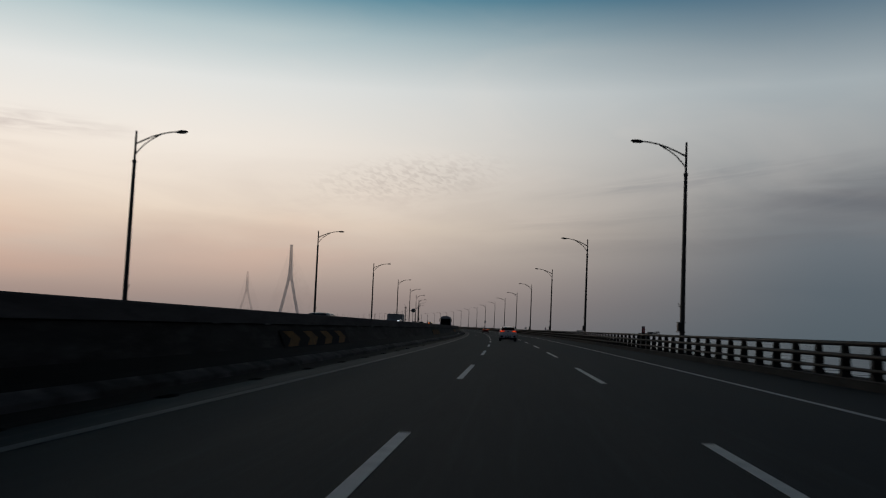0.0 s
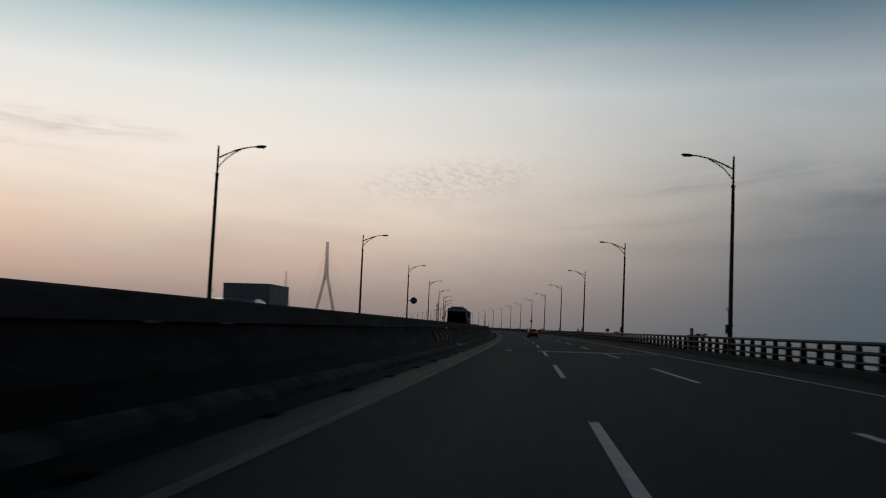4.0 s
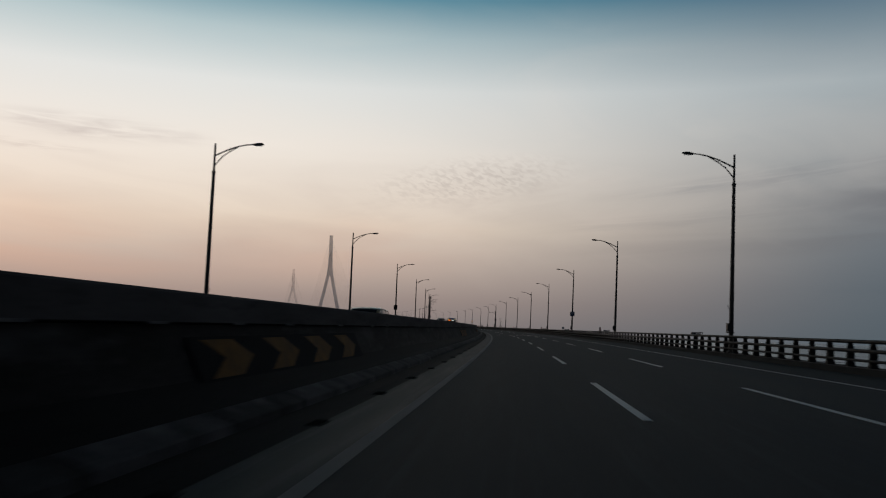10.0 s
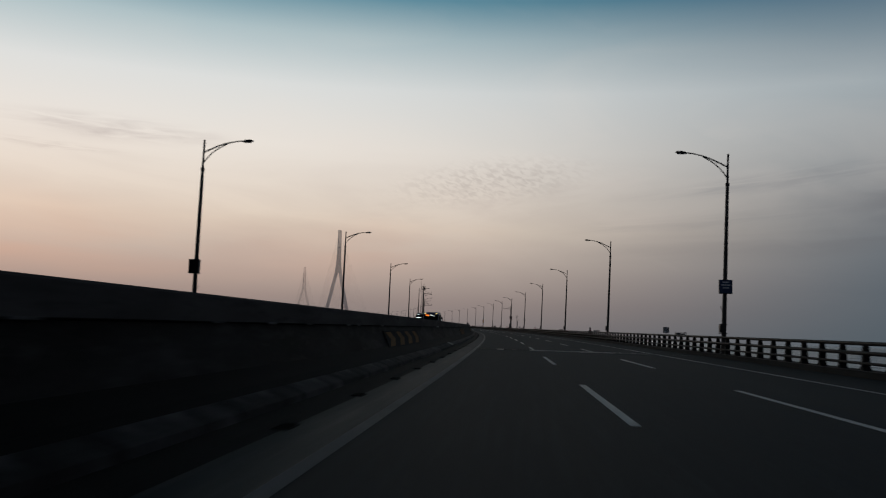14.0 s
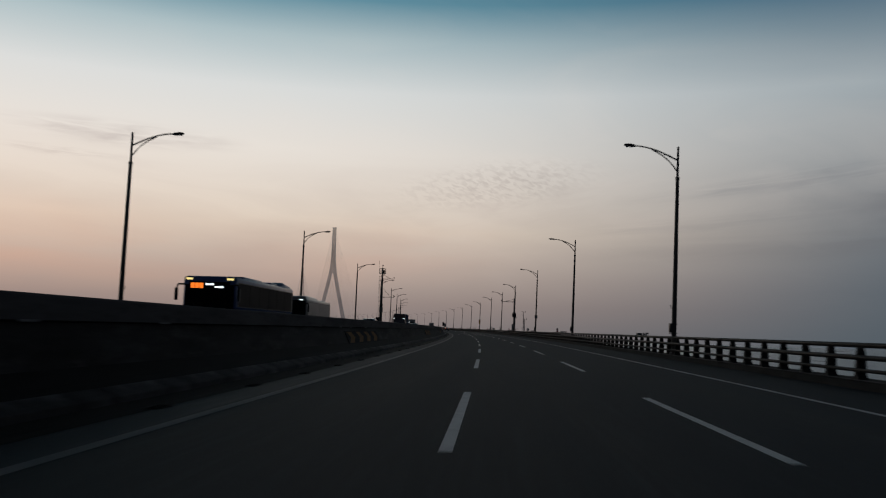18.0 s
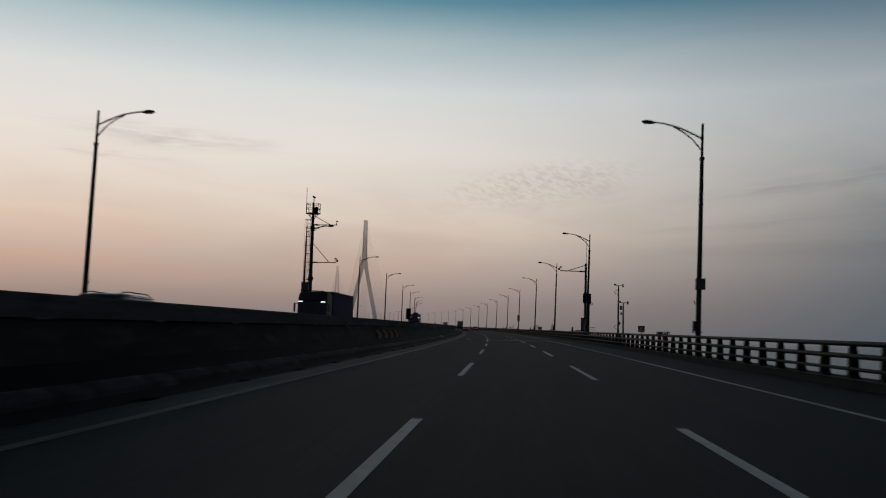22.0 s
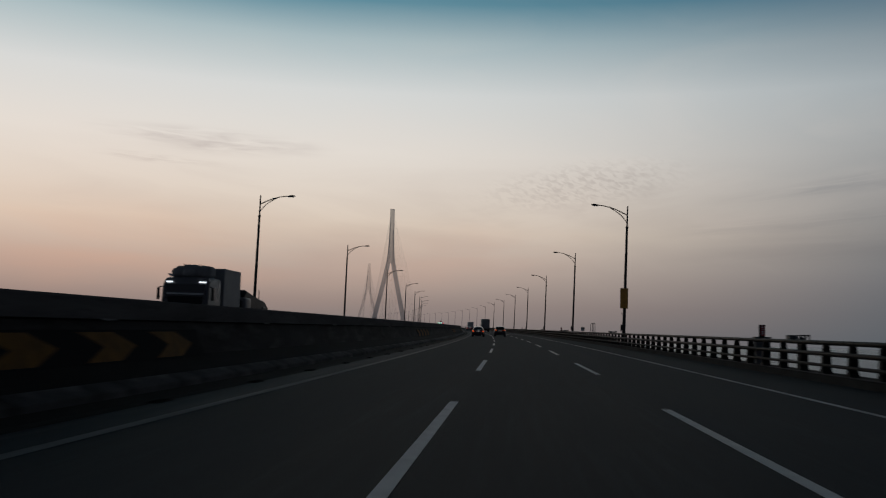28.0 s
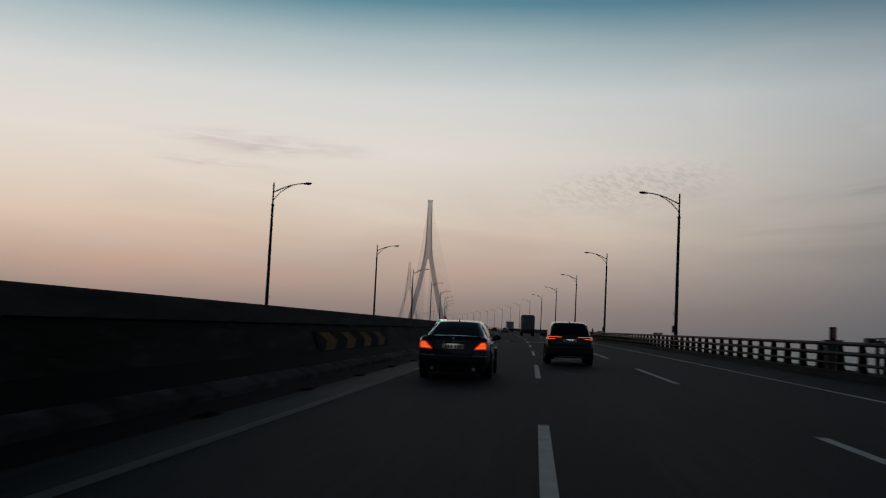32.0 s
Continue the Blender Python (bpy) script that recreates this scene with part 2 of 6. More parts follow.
EDGE_PAINT = mat("worn_edge_line", (0.46, 0.47, 0.475), 0.7, spread=0.5, grain=45, patch=2.0, bump=0.3, uv=True, stretch=(1.0, 0.15, 1.0))
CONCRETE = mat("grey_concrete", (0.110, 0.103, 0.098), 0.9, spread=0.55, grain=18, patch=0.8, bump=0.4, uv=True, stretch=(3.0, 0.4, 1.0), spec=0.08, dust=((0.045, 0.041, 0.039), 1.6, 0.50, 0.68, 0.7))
# Wall face darker than its coping; foot and gutter darker still.
DARK_WALL = mat("dark_wall_concrete", (0.0300, 0.0284, 0.0276), 0.85, spread=1.2, grain=12, patch=0.9, bump=0.5, uv=True, stretch=(1.1, 0.22, 1.0), spec=0.08, patchy=0.12, dust=((0.085, 0.081, 0.078), 2.2, 0.50, 0.72, 0.75))
DARK_FOOT = mat("dark_foot_concrete", (0.0105, 0.0105, 0.0110), 0.85, spread=0.9, grain=20, patch=1.2, bump=0.5, uv=True, stretch=(1.6, 0.35, 1.0), spec=0.08, patchy=0.12)
TOE = mat("pale_concrete_kerb", (0.060, 0.059, 0.059), 0.88, spread=0.9, grain=18, patch=1.4, bump=0.5, random_tone=0.45, spec=0.12, dust=((0.18, 0.175, 0.17), 1.3, 0.52, 0.70, 0.6))
KERB = mat("dirty_kerb_concrete", (0.028, 0.027, 0.026), 0.9, spread=0.6, grain=25, patch=0.8, bump=0.4, uv=True, stretch=(2.0, 0.6, 1.0), spec=0.1)
DARK_STEEL = mat("dark_painted_steel", (0.035, 0.034, 0.034), 0.5, metal=0.3, spread=0.25, grain=40, patch=2, bump=0.1)
RAIL_STEEL = mat("weathered_rail_steel", (0.006, 0.0064, 0.007), 0.6, spread=0.35, grain=40, patch=2, bump=0.1, random_tone=0.15, spec=0.12)
POST_STEEL = mat("dark_post_steel", (0.014, 0.014, 0.014), 0.7, spread=0.35, grain=40, patch=2, bump=0.1, random_tone=0.2, spec=0.12)
POLE = mat("dark_lamp_pole", (0.030, 0.027, 0.025), 0.5, metal=0.2, spread=0.3, grain=20, patch=1.5, bump=0.1)
GALV = mat("galvanised_steel", (0.20, 0.20, 0.20), 0.42, metal=0.7, spread=0.25, grain=40, patch=2, bump=0.1)
JOINT_STEEL = mat("joint_steel", (0.20, 0.195, 0.19), 0.5, metal=0.4, spread=0.35, grain=30, patch=2.5, bump=0.2)
JOINT_CONCRETE = mat("joint_concrete", (0.68, 0.65, 0.62), 0.85, spread=0.5, grain=25, patch=1.5, bump=0.3, spec=0.2)
JOINT_DULL = mat("dull_joint_concrete", (0.26, 0.252, 0.245), 0.85, spread=0.5, grain=25, patch=1.5, bump=0.3, spec=0.2)
ASPHALT_PATCH = mat("asphalt_patch", (0.012, 0.013, 0.014), 0.85, spread=0.4, grain=40, patch=1.5, bump=0.4, spec=0.1)
BLACK = mat("black_rubber", (0.006, 0.006, 0.0065), 0.9, spread=0.3, grain=40, patch=3, bump=0.2, spec=0.1)
TRIM = mat("black_trim", (0.012, 0.012, 0.013), 0.5, spread=0.2, grain=40, patch=3, bump=0.05, spec=0.25)
YELLOW = mat("faded_yellow_sheeting", (0.16, 0.073, 0.012), 0.75, spread=0.45, grain=20, patch=2.5, bump=0.1, spec=0.1)
BOARD_BLACK = mat("black_board", (0.012, 0.012, 0.013), 0.9, spread=0.3, grain=20, patch=2, bump=0.1, spec=0.08)
SIGN_BLUE = mat("blue_sign", (0.03, 0.06, 0.13), 0.5, spread=0.25, grain=20, patch=3, bump=0.05)
SIGN_ORANGE = mat("orange_sign", (0.75, 0.36, 0.07), 0.6, spread=0.3, grain=20, patch=3, bump=0.05)
SIGN_RED = mat("red_panel", (0.38, 0.03, 0.035), 0.45, spread=0.25, grain=20, patch=3, bump=0.05)
MORTAR = mat("pale_mortar", (0.17, 0.165, 0.16), 0.9, spread=0.5, grain=30, patch=4, bump=0.3, random_tone=0.5, spec=0.1)
SIGN_WHITE = mat("white_sheeting", (0.80, 0.80, 0.78), 0.5, spread=0.2, grain=20, patch=3, bump=0.05)
RIM_GLASS = mat("grey_lamp_glass", (0.05, 0.055, 0.06), 0.2, spread=0.1, grain=30, patch=3, bump=0.0)
GREY_BOX = mat("grey_cabinet", (0.11, 0.115, 0.12), 0.55, metal=0.1, spread=0.25, grain=25, patch=2, bump=0.1)
# Low alpha and paled colour imitate haze on the pylons and cables.
HAZY_1 = mat("haze_faded_pylon", (0.62, 0.70, 0.76), 0.85, spread=0.08, grain=0.6, patch=0.05, bump=0.0, alpha=0.40, spec=0.1)
HAZY_2 = mat("haze_faded_far_pylon", (0.55, 0.54, 0.53), 0.85, spread=0.06, grain=0.6, patch=0.05, bump=0.0, alpha=0.15, spec=0.1)
HAZY_CABLE = mat("haze_faded_cable", (0.75, 0.75, 0.73), 0.7, spread=0.05, grain=2, patch=0.5, bump=0.0, alpha=0.06, spec=0.1)
# See-through poles stand in for haze on the lamps past 1120 m.
HAZY_POLE = mat("haze_faded_lamp_pole", (0.05, 0.048, 0.047), 0.6, spread=0.2, grain=20, patch=1.5, bump=0.0, alpha=0.42, spec=0.1)

# The base colour is raised far above plain water to imitate haze.
WATER = mat("haze_lightened_sea", (0.36, 0.375, 0.385), 0.3, spread=0.3, grain=0.5, patch=0.012, bump=0.0, spec=1.0)
n, l = WATER.node_tree.nodes, WATER.node_tree.links
wav = n.new("ShaderNodeTexNoise")
wav.inputs["Scale"].default_value, wav.inputs["Detail"].default_value = 0.4, 5.0
wtc, wbp = n.new("ShaderNodeTexCoord"), n.new("ShaderNodeBump")
l.new(wtc.outputs["Object"], wav.inputs["Vector"])
l.new(wav.outputs["Fac"], wbp.inputs["Height"])
wbp.inputs["Strength"].default_value, wbp.inputs["Distance"].default_value = 0.8, 1.8
l.new(wbp.outputs[0], n["Principled BSDF"].inputs["Normal"])

# ---- helpers for meshes ----


def mesh_of(name, bm, material, smooth=False):
    me = bpy.data.meshes.new(name)
    bmesh.ops.recalc_face_normals(bm, faces=bm.faces)
    if smooth:
        for f in bm.faces:
            f.smooth = True
    bm.to_mesh(me)
    bm.free()
    me.materials.append(material)
    if smooth:
        me.set_sharp_from_angle(angle=radians(38))
    return me


def part(name, bm, material, parent, label="", smooth=False):
    ob = new(name, mesh_of(name, bm, material, smooth))
    ob.parent = parent
    if label:
        tagged(ob, label)
    return ob


def thing(name, label, category, group="", kind=""):
    return tagged(new(name), label, category, group, kind)


def box(sx, sy, sz, x=0.0, y=0.0, z=0.0, bevel=0.0, bm=None, rot=None):
    """A box by its sizes and the middle of its base."""
    own = bm is None
    bm = bm or bmesh.new()
    m = Matrix.Translation((x, y, z + sz / 2))
    if rot:
        m = m @ Euler([radians(a) for a in rot]).to_matrix().to_4x4()
    r = bmesh.ops.create_cube(bm, size=1.0, matrix=m @ Matrix.Diagonal((sx, sy, sz, 1)))
    if bevel:
        edges = {e for v in r["verts"] for e in v.link_edges}
        bmesh.ops.bevel(bm, geom=list(edges), offset=bevel, segments=2, affect="EDGES", profile=0.6)
    return bm


def tube(points, radii, seg=8, bm=None):
    """A round bar along points, with a radius at each."""
    bm = bm or bmesh.new()
    pts = [Vector(q) for q in points]
    rings = []
    for i, q in enumerate(pts):
        d = (pts[min(i + 1, len(pts) - 1)] - pts[max(i - 1, 0)]).normalized()
        side = d.cross(Vector((0, 0, 1)) if abs(d.z) < 0.9 else Vector((0, 1, 0))).normalized()
        up = side.cross(d)
        r = radii[i] if isinstance(radii, (list, tuple)) else radii
        rings.append([bm.verts.new(q + side * r * math.cos(a) + up * r * math.sin(a)) for a in (2 * math.pi * k / seg for k in range(seg))])
    for a, b in zip(rings, rings[1:]):
        for k in range(seg):
            bm.faces.new((a[k], a[(k + 1) % seg], b[(k + 1) % seg], b[k]))
    bm.faces.new(rings[0])
    bm.faces.new(rings[-1])
    return bm


def cyl(r, depth, x, y, z, axis="X", seg=20, bm=None, r2=None):
    bm = bm or bmesh.new()
    m = Matrix.Translation((x, y, z))
    if axis == "X":
        m = m @ Matrix.Rotation(math.pi / 2, 4, "Y")
    elif axis == "Y":
        m = m @ Matrix.Rotation(math.pi / 2, 4, "X")
    bmesh.ops.create_cone(bm, cap_ends=True, segments=seg, radius1=r, radius2=r if r2 is None else r2, depth=depth, matrix=m)
    return bm


def slab(outline, y0, y1, bm=None):
    """A flat outline of (x, z) points, given thickness from y0 to y1."""
    bm = bm or bmesh.new()
    a = [bm.verts.new((x, y0, z)) for x, z in outline]
    b = [bm.verts.new((x, y1, z)) for x, z in outline]
    bm.faces.new(a)
    bm.faces.new(b)
    k = len(outline)
    for i in range(k):
        bm.faces.new((a[i], a[(i + 1) % k], b[(i + 1) % k], b[i]))
    return bm


def ribbon(name, prof, s0, s1, material, step=10.0, closed=False, smooth=False):
    """A strip of the road's length with the cross-section prof of (u, z) points; its UV is in metres."""
    n = max(1, round((s1 - s0) / step))
    verts, faces, uvs = [], [], []
    k = len(prof)
    run = [0.0]
    for a, b in zip(prof, prof[1:]):
        run.append(run[-1] + math.dist(a, b))
    for i in range(n + 1):
        s = s0 + (s1 - s0) * i / n
        for u, z in prof:
            verts.append(road(s, u, z)[0])
    for i in range(n):
        for j in range(k - 1):
            a = i * k + j
            faces.append((a, a + 1, a + 1 + k, a + k))
    if closed:
        for i in range(n):
            a = i * k + k - 1
            faces.append((a, a - k + 1, a + 1, a + k))
        faces.append(tuple(range(k)))
        faces.append(tuple(range(n * k, n * k + k)))
    me = bpy.data.meshes.new(name)
    me.from_pydata(verts, [], faces)
    layer = me.uv_layers.new(name="metres")
    for poly in me.polygons:
        for li in poly.loop_indices:
            vi = me.loops[li].vertex_index
            layer.data[li].uv = (run[vi % k], s0 + (s1 - s0) * (vi // k) / n)
    me.materials.append(material)
    me.update()
    return new(name, me)


# ---- the bridge: deck, kerbs, median wall ----
END = 2960.0
deck = tagged(ribbon("road", [(2.15, 0.0), (17.0, 0.0)], -140, 1400, ASPHALT), "dark worn asphalt motorway deck with faint wheel tracks", "road", kind="structure")
tagged(ribbon("road_far", [(-13.2, 0.0), (17.0, 0.0)], 1400, END, ASPHALT, 20), "distant dark asphalt of the bridge deck", "road", kind="structure")
tagged(ribbon("road_opposite", [(-13.2, 0.0), (-0.3, 0.0)], -140, 1400, ASPHALT), "dark asphalt of the opposite carriageway behind the wall", "road", kind="structure")
tagged(ribbon("gutter", [(1.9, 0.008), (2.14, 0.006)], -140, 1400, DARK_FOOT), "dark drainage channel beside the median wall", "gutter", kind="structure")
tagged(ribbon("hard_strip", [(2.15, 0.004), (2.93, 0.004)], -140, 1400, SHOULDER), "paler blotchy asphalt strip beside the edge line", "road strip", kind="structure")
tagged(ribbon("edge_line_left", [(2.92, 0.008), (3.10, 0.008)], -140, 1400, LEFT_PAINT), "worn pale edge line beside the median", "road marking", kind="structure")
tagged(ribbon("edge_line_right", [(13.72, 0.008), (13.88, 0.008)], -140, 1400, EDGE_PAINT), "thin worn white line beside the hard shoulder", "road marking", kind="structure")
wall = tagged(ribbon("median_wall", [(0.56, 1.24), (0.50, 1.22), (0.60, 0.95), (0.78, 0.55)], -140, 1500, DARK_WALL, 5), "long dark concrete median wall", "wall", kind="structure")
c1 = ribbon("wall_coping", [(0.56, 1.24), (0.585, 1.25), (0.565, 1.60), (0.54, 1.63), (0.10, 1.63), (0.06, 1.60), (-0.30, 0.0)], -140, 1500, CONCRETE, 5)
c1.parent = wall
c2 = ribbon("wall_foot", [(0.78, 0.55), (1.08, 0.34), (1.24, 0.27), (1.27, 0.16), (1.88, 0.0)], -140, 1500, DARK_FOOT, 5)
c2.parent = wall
tagged(ribbon("kerb_right", [(16.72, 0.0), (16.78, 0.20), (16.84, 0.24), (17.55, 0.24), (17.62, 0.18), (17.62, -0.9), (16.2, -1.2), (11.0, -3.2), (-8.0, -3.2), (-12.6, -1.2), (-13.9, -0.9), (-13.9, 1.0), (-13.6, 1.05), (-13.25, 1.0), (-13.2, 0.0)],
             -140, END, KERB, 10), "low concrete kerb along the deck edge with the girder below", "kerb", kind="structure")

# Thin pale strip imitates the highlight along the kerb's upper edge.
lip = ribbon("kerb_edge_highlight", [(16.765, 0.225), (16.80, 0.246), (16.86, 0.247)], -140, 1400, CONCRETE, 10)
lip.parent = bpy.data.objects["kerb_right"]

sea_bm = bmesh.new()
bmesh.ops.create_grid(sea_bm, x_segments=8, y_segments=8, size=9000, matrix=Matrix.Translation((-200, 1500, -32)))
sea = tagged(new("sea", mesh_of("sea", sea_bm, WATER)), "grey sea far below the bridge, its colour lightened to imitate haze", "water", kind="structure")

def pier_mesh():
    bm = bmesh.new()
    ring = [(6.6 * math.cos(a) if abs(math.cos(a)) < 0.9 else 7.0 * math.copysign(1, math.cos(a)), 1.5 * math.sin(a)) for a in (2 * math.pi * k / 16 for k in range(16))]
    levels = ((-29.5, 0.62), (-8.0, 0.58), (-5.0, 0.78), (-3.2, 1.0))
    rows = [[bm.verts.new((x * k, y * (0.8 + 0.2 * k), z)) for x, y in ring] for z, k in levels]
    for a, b in zip(rows, rows[1:]):
        for q in range(16):
            bm.faces.new((a[q], a[(q + 1) % 16], b[(q + 1) % 16], b[q]))
    bm.faces.new(rows[0])
    bm.faces.new(rows[-1])
    return mesh_of("pier_shaft", bm, CONCRETE)


pier_me = pier_mesh()
foot_me = mesh_of("pier_footing", box(15.0, 9.0, 4.5, 0, 0, -34.0, 0.3), CONCRETE)
for k in range(29):
    pier = tagged(new("bridge_pier"), "plain concrete pier under the bridge deck", "bridge pier", "piers of the bridge", "structure")
    for nm, me in (("pier_shaft", pier_me), ("pier_footing", foot_me)):
        new(nm, me).parent = pier
    pier.matrix_world = on_road(-95.0 + 51.2 * k, 1.5)

# ---- street lamps ----


def street_lamp(label, hazy=False):
    lamp = thing("street_lamp", label, "street lamp", "street lamps along the bridge")
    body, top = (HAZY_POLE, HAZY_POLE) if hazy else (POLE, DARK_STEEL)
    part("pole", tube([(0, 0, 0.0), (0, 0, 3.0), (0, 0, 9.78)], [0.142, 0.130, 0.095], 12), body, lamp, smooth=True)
    if not hazy:
        part("base_plate", box(0.42, 0.42, 0.05, bevel=0.01), DARK_STEEL, lamp)
        part("collar", cyl(0.125, 0.14, 0, 0, 9.76, "Z", 12), body, lamp)
    part("upper_pole", tube([(0, 0, 9.72), (0, 0, 11.55)], [0.07, 0.06], 10), top, lamp, smooth=True)
    arm = [(0, 0, 10.78), (-0.5, 0, 11.02), (-1.0, 0, 11.24), (-1.5, 0, 11.40), (-2.0, 0, 11.50), (-2.45, 0, 11.54)]
    part("arm", tube(arm, [0.05, 0.048, 0.045, 0.042, 0.04, 0.04], 8), top, lamp, smooth=True)
    brace = [(0, 0, 10.12), (-0.22, 0, 10.42), (-0.52, 0, 10.76), (-0.95, 0, 11.08), (-1.45, 0, 11.35)]
    part("arm_brace", tube(brace, 0.036, 8), top, lamp, smooth=True)
    head = bmesh.new()
    bmesh.ops.create_uvsphere(head, u_segments=14, v_segments=8, radius=1.0, matrix=Matrix.Translation((-2.68, 0, 11.54)) @ Matrix.Rotation(radians(4), 4, "Y") @ Matrix.Diagonal((0.36, 0.17, 0.095, 1)))
    part("lamp_head", head, body if hazy else POLE, lamp, smooth=True)
    if not hazy:
        part("access_door", box(0.12, 0.02, 0.42, 0, -0.150, 0.55, 0.006), DARK_STEEL, lamp)
        for bx, by in ((-0.16, -0.16), (0.16, -0.16), (0.16, 0.16), (-0.16, 0.16)):
            part("anchor_bolt", cyl(0.018, 0.10, bx, by, 0.09, "Z", 6), GALV, lamp)
        part("lamp_lens", box(0.40, 0.20, 0.02, -2.70, 0, 11.455, 0.008), SIGN_WHITE, lamp, "pale unlit lens")
        case = part("control_box", box(0.36, 0.36, 0.44, -0.09, -0.04, 1.20, 0.05), POLE, lamp)
        for z in (1.13, 1.63):
            part("strap", box(0.40, 0.40, 0.05, -0.07, -0.03, z, 0.012), POLE, case)
        part("flag_bracket", tube([(-0.10, 0, 2.46), (-0.19, 0, 2.55), (-0.22, 0, 2.70)], 0.020, 6), POLE, lamp)
    return lamp


near_lamp = street_lamp("tall dark steel street lamp with curved braced arm, unlit")
far_lamp = street_lamp("distant street lamp, part transparent to imitate haze", hazy=True)
lamp_right, lamp_left = {}, {}
first_near, first_far = True, True
for k, s in enumerate(LAMPS):
    for side in (0, 1):
        m = on_road(s, 17.17, 0.24, 0, 1.15) if side else on_road(s, -13.85, 0.52, 180, -0.6)
        if s < 1120:
            if first_near:
                ob, first_near = near_lamp, False
                ob.matrix_world = m
            else:
                ob = copy_thing(near_lamp, m)
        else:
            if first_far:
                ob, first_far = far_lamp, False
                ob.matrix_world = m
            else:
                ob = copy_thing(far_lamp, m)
        (lamp_right if side else lamp_left)[k] = ob


# ---- the far cable-stayed bridge ----
def pylon(s, u, top, fork, material, label, cables):
    py = thing("bridge_pylon", label, "bridge pylon", "pylons of the cable-stayed bridge")
    base = -32.0
    left = [(-14.0, base), (-25.3, -2.0), (-23.2, 10.0), (-14.0, fork * 0.55), (-6.6, fork - 6.0), (-4.6, fork + 10.0), (-3.7, fork + 30.0), (-3.15, top)]
    inner = [(0.6, fork - 6.5), (7.8, fork * 0.55), (16.6, 10.0), (18.4, -2.0), (6.5, base)]
    outline = left + [(-x, z) for x, z in reversed(left)] + [(x, z) for x, z in reversed(inner)] + [(-x, z) for x, z in inner]
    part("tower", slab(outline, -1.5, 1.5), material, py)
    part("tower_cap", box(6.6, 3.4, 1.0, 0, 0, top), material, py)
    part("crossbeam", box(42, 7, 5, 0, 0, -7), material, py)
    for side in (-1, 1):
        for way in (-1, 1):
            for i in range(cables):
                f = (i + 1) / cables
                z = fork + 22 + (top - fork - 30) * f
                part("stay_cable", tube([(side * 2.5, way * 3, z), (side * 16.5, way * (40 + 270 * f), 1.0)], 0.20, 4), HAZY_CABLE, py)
    py.matrix_world = on_road(s, u)
    return py


pylon(1966.0, 1.4, 163.0, 92.0, HAZY_1, "tall pale inverted-Y concrete pylon with stay cables, part transparent to imitate haze", 18)
pylon(2880.0, -1.0, 138.0, 80.0, HAZY_2, "second distant inverted-Y pylon, nearly transparent to imitate haze", 14)

# ---- road markings and joints ----
dash_bm = box(0.15, 8.8, 0.005, 0, 0, 0.0)
dash_me = mesh_of("lane_dash", dash_bm, PAINT)
SLIP = ((-150, 0.0), (60, 0.2), (290, 1.2), (447, 2.2), (527, 1.65), (585, 1.25), (665, 1.0), (765, 0.6), (810, 0.2), (1400, 0.0))


def slip(s):
    """How far the painted dashes stray from an even pitch."""
    for (a, p0), (b, p1) in zip(SLIP, SLIP[1:]):
        if a <= s < b:
            return p0 + (p1 - p0) * (s - a) / (b - a)
    return 0.0


for line_u in (6.557, 10.165):
    for i in range(-6, 63):
        ob = new("lane_dash", dash_me)
        ob.parent = deck
        at = 14.7 + 20.256 * i
        ob.matrix_world = lie_on_road(at + slip(at) + 4.4, line_u, 0.002)

grate_bm = box(0.22, 0.55, 0.012)
for i in range(6):
    box(0.16, 0.03, 0.012, 0, -0.225 + 0.09 * i, 0.012, bm=grate_bm)
grate_me = mesh_of("drain_grate", grate_bm, BLACK)
gut = bpy.data.objects["gutter"]
for i in range(180):
    ob = new("drain_grate", grate_me)
    ob.parent = gut
    ob.matrix_world = lie_on_road(5.1 * i + 1.9, 2.12, 0.004)

for js in (146.2, 402.0, 657.1, 912.0, 1167.0):
    j = thing("expansion_joint", "pale steel expansion joint across the asphalt lanes", "expansion joint", "expansion joints of the deck", "structure")
    for dy in (-0.06, 0.06):
        part("edge_beam", box(14.55, 0.05, 0.004, 9.45, dy, 0.009), JOINT_STEEL, j)
    part("rubber_seal", box(14.55, 0.06, 0.002, 9.45, 0.0, 0.009), BLACK, j)
    for u, y0, y1 in ((11.05, 0.60, 1.90), (11.56, 0.55, 1.90), (11.88, 0.60, 1.85), (12.52, 1.30, 1.80), (12.62, 0.70, 1.35), (11.06, -1.40, -0.72), (11.63, -1.45, -0.75), (12.45, -1.35, -0.80)):
        part("slit_cover", box(0.045, y1 - y0, 0.006, u, (y0 + y1) / 2, 0.008, rot=(0, 0, -1.5)), JOINT_CONCRETE, j)
    part("wall_cover", box(0.05, 1.4, 0.06, 0.60, 0.0, 1.215, 0.01), JOINT_CONCRETE, j)
    part("toe_cover", box(0.33, 1.5, 0.02, 1.435, 0.0, 0.238, rot=(0, 19, 0)), JOINT_CONCRETE, j)
    for u0, u1, m in ((3.02, 3.85, ASPHALT_PATCH), (4.30, 4.68, JOINT_CONCRETE), (4.70, 6.22, ASPHALT_PATCH), (6.26, 8.80, JOINT_CONCRETE), (8.84, 9.86, JOINT_CONCRETE), (9.91, 11.30, JOINT_CONCRETE), (11.31, 12.30, JOINT_DULL), (12.40, 13.4, JOINT_DULL)):
        part("joint_header", box(u1 - u0, 1.60, 0.008, (u0 + u1) / 2, 0.0, 0.001), m, j, "dark patched strip" if m is ASPHALT_PATCH else "pale concrete strip")
    j.matrix_world = lie_on_road(js, 0.0)

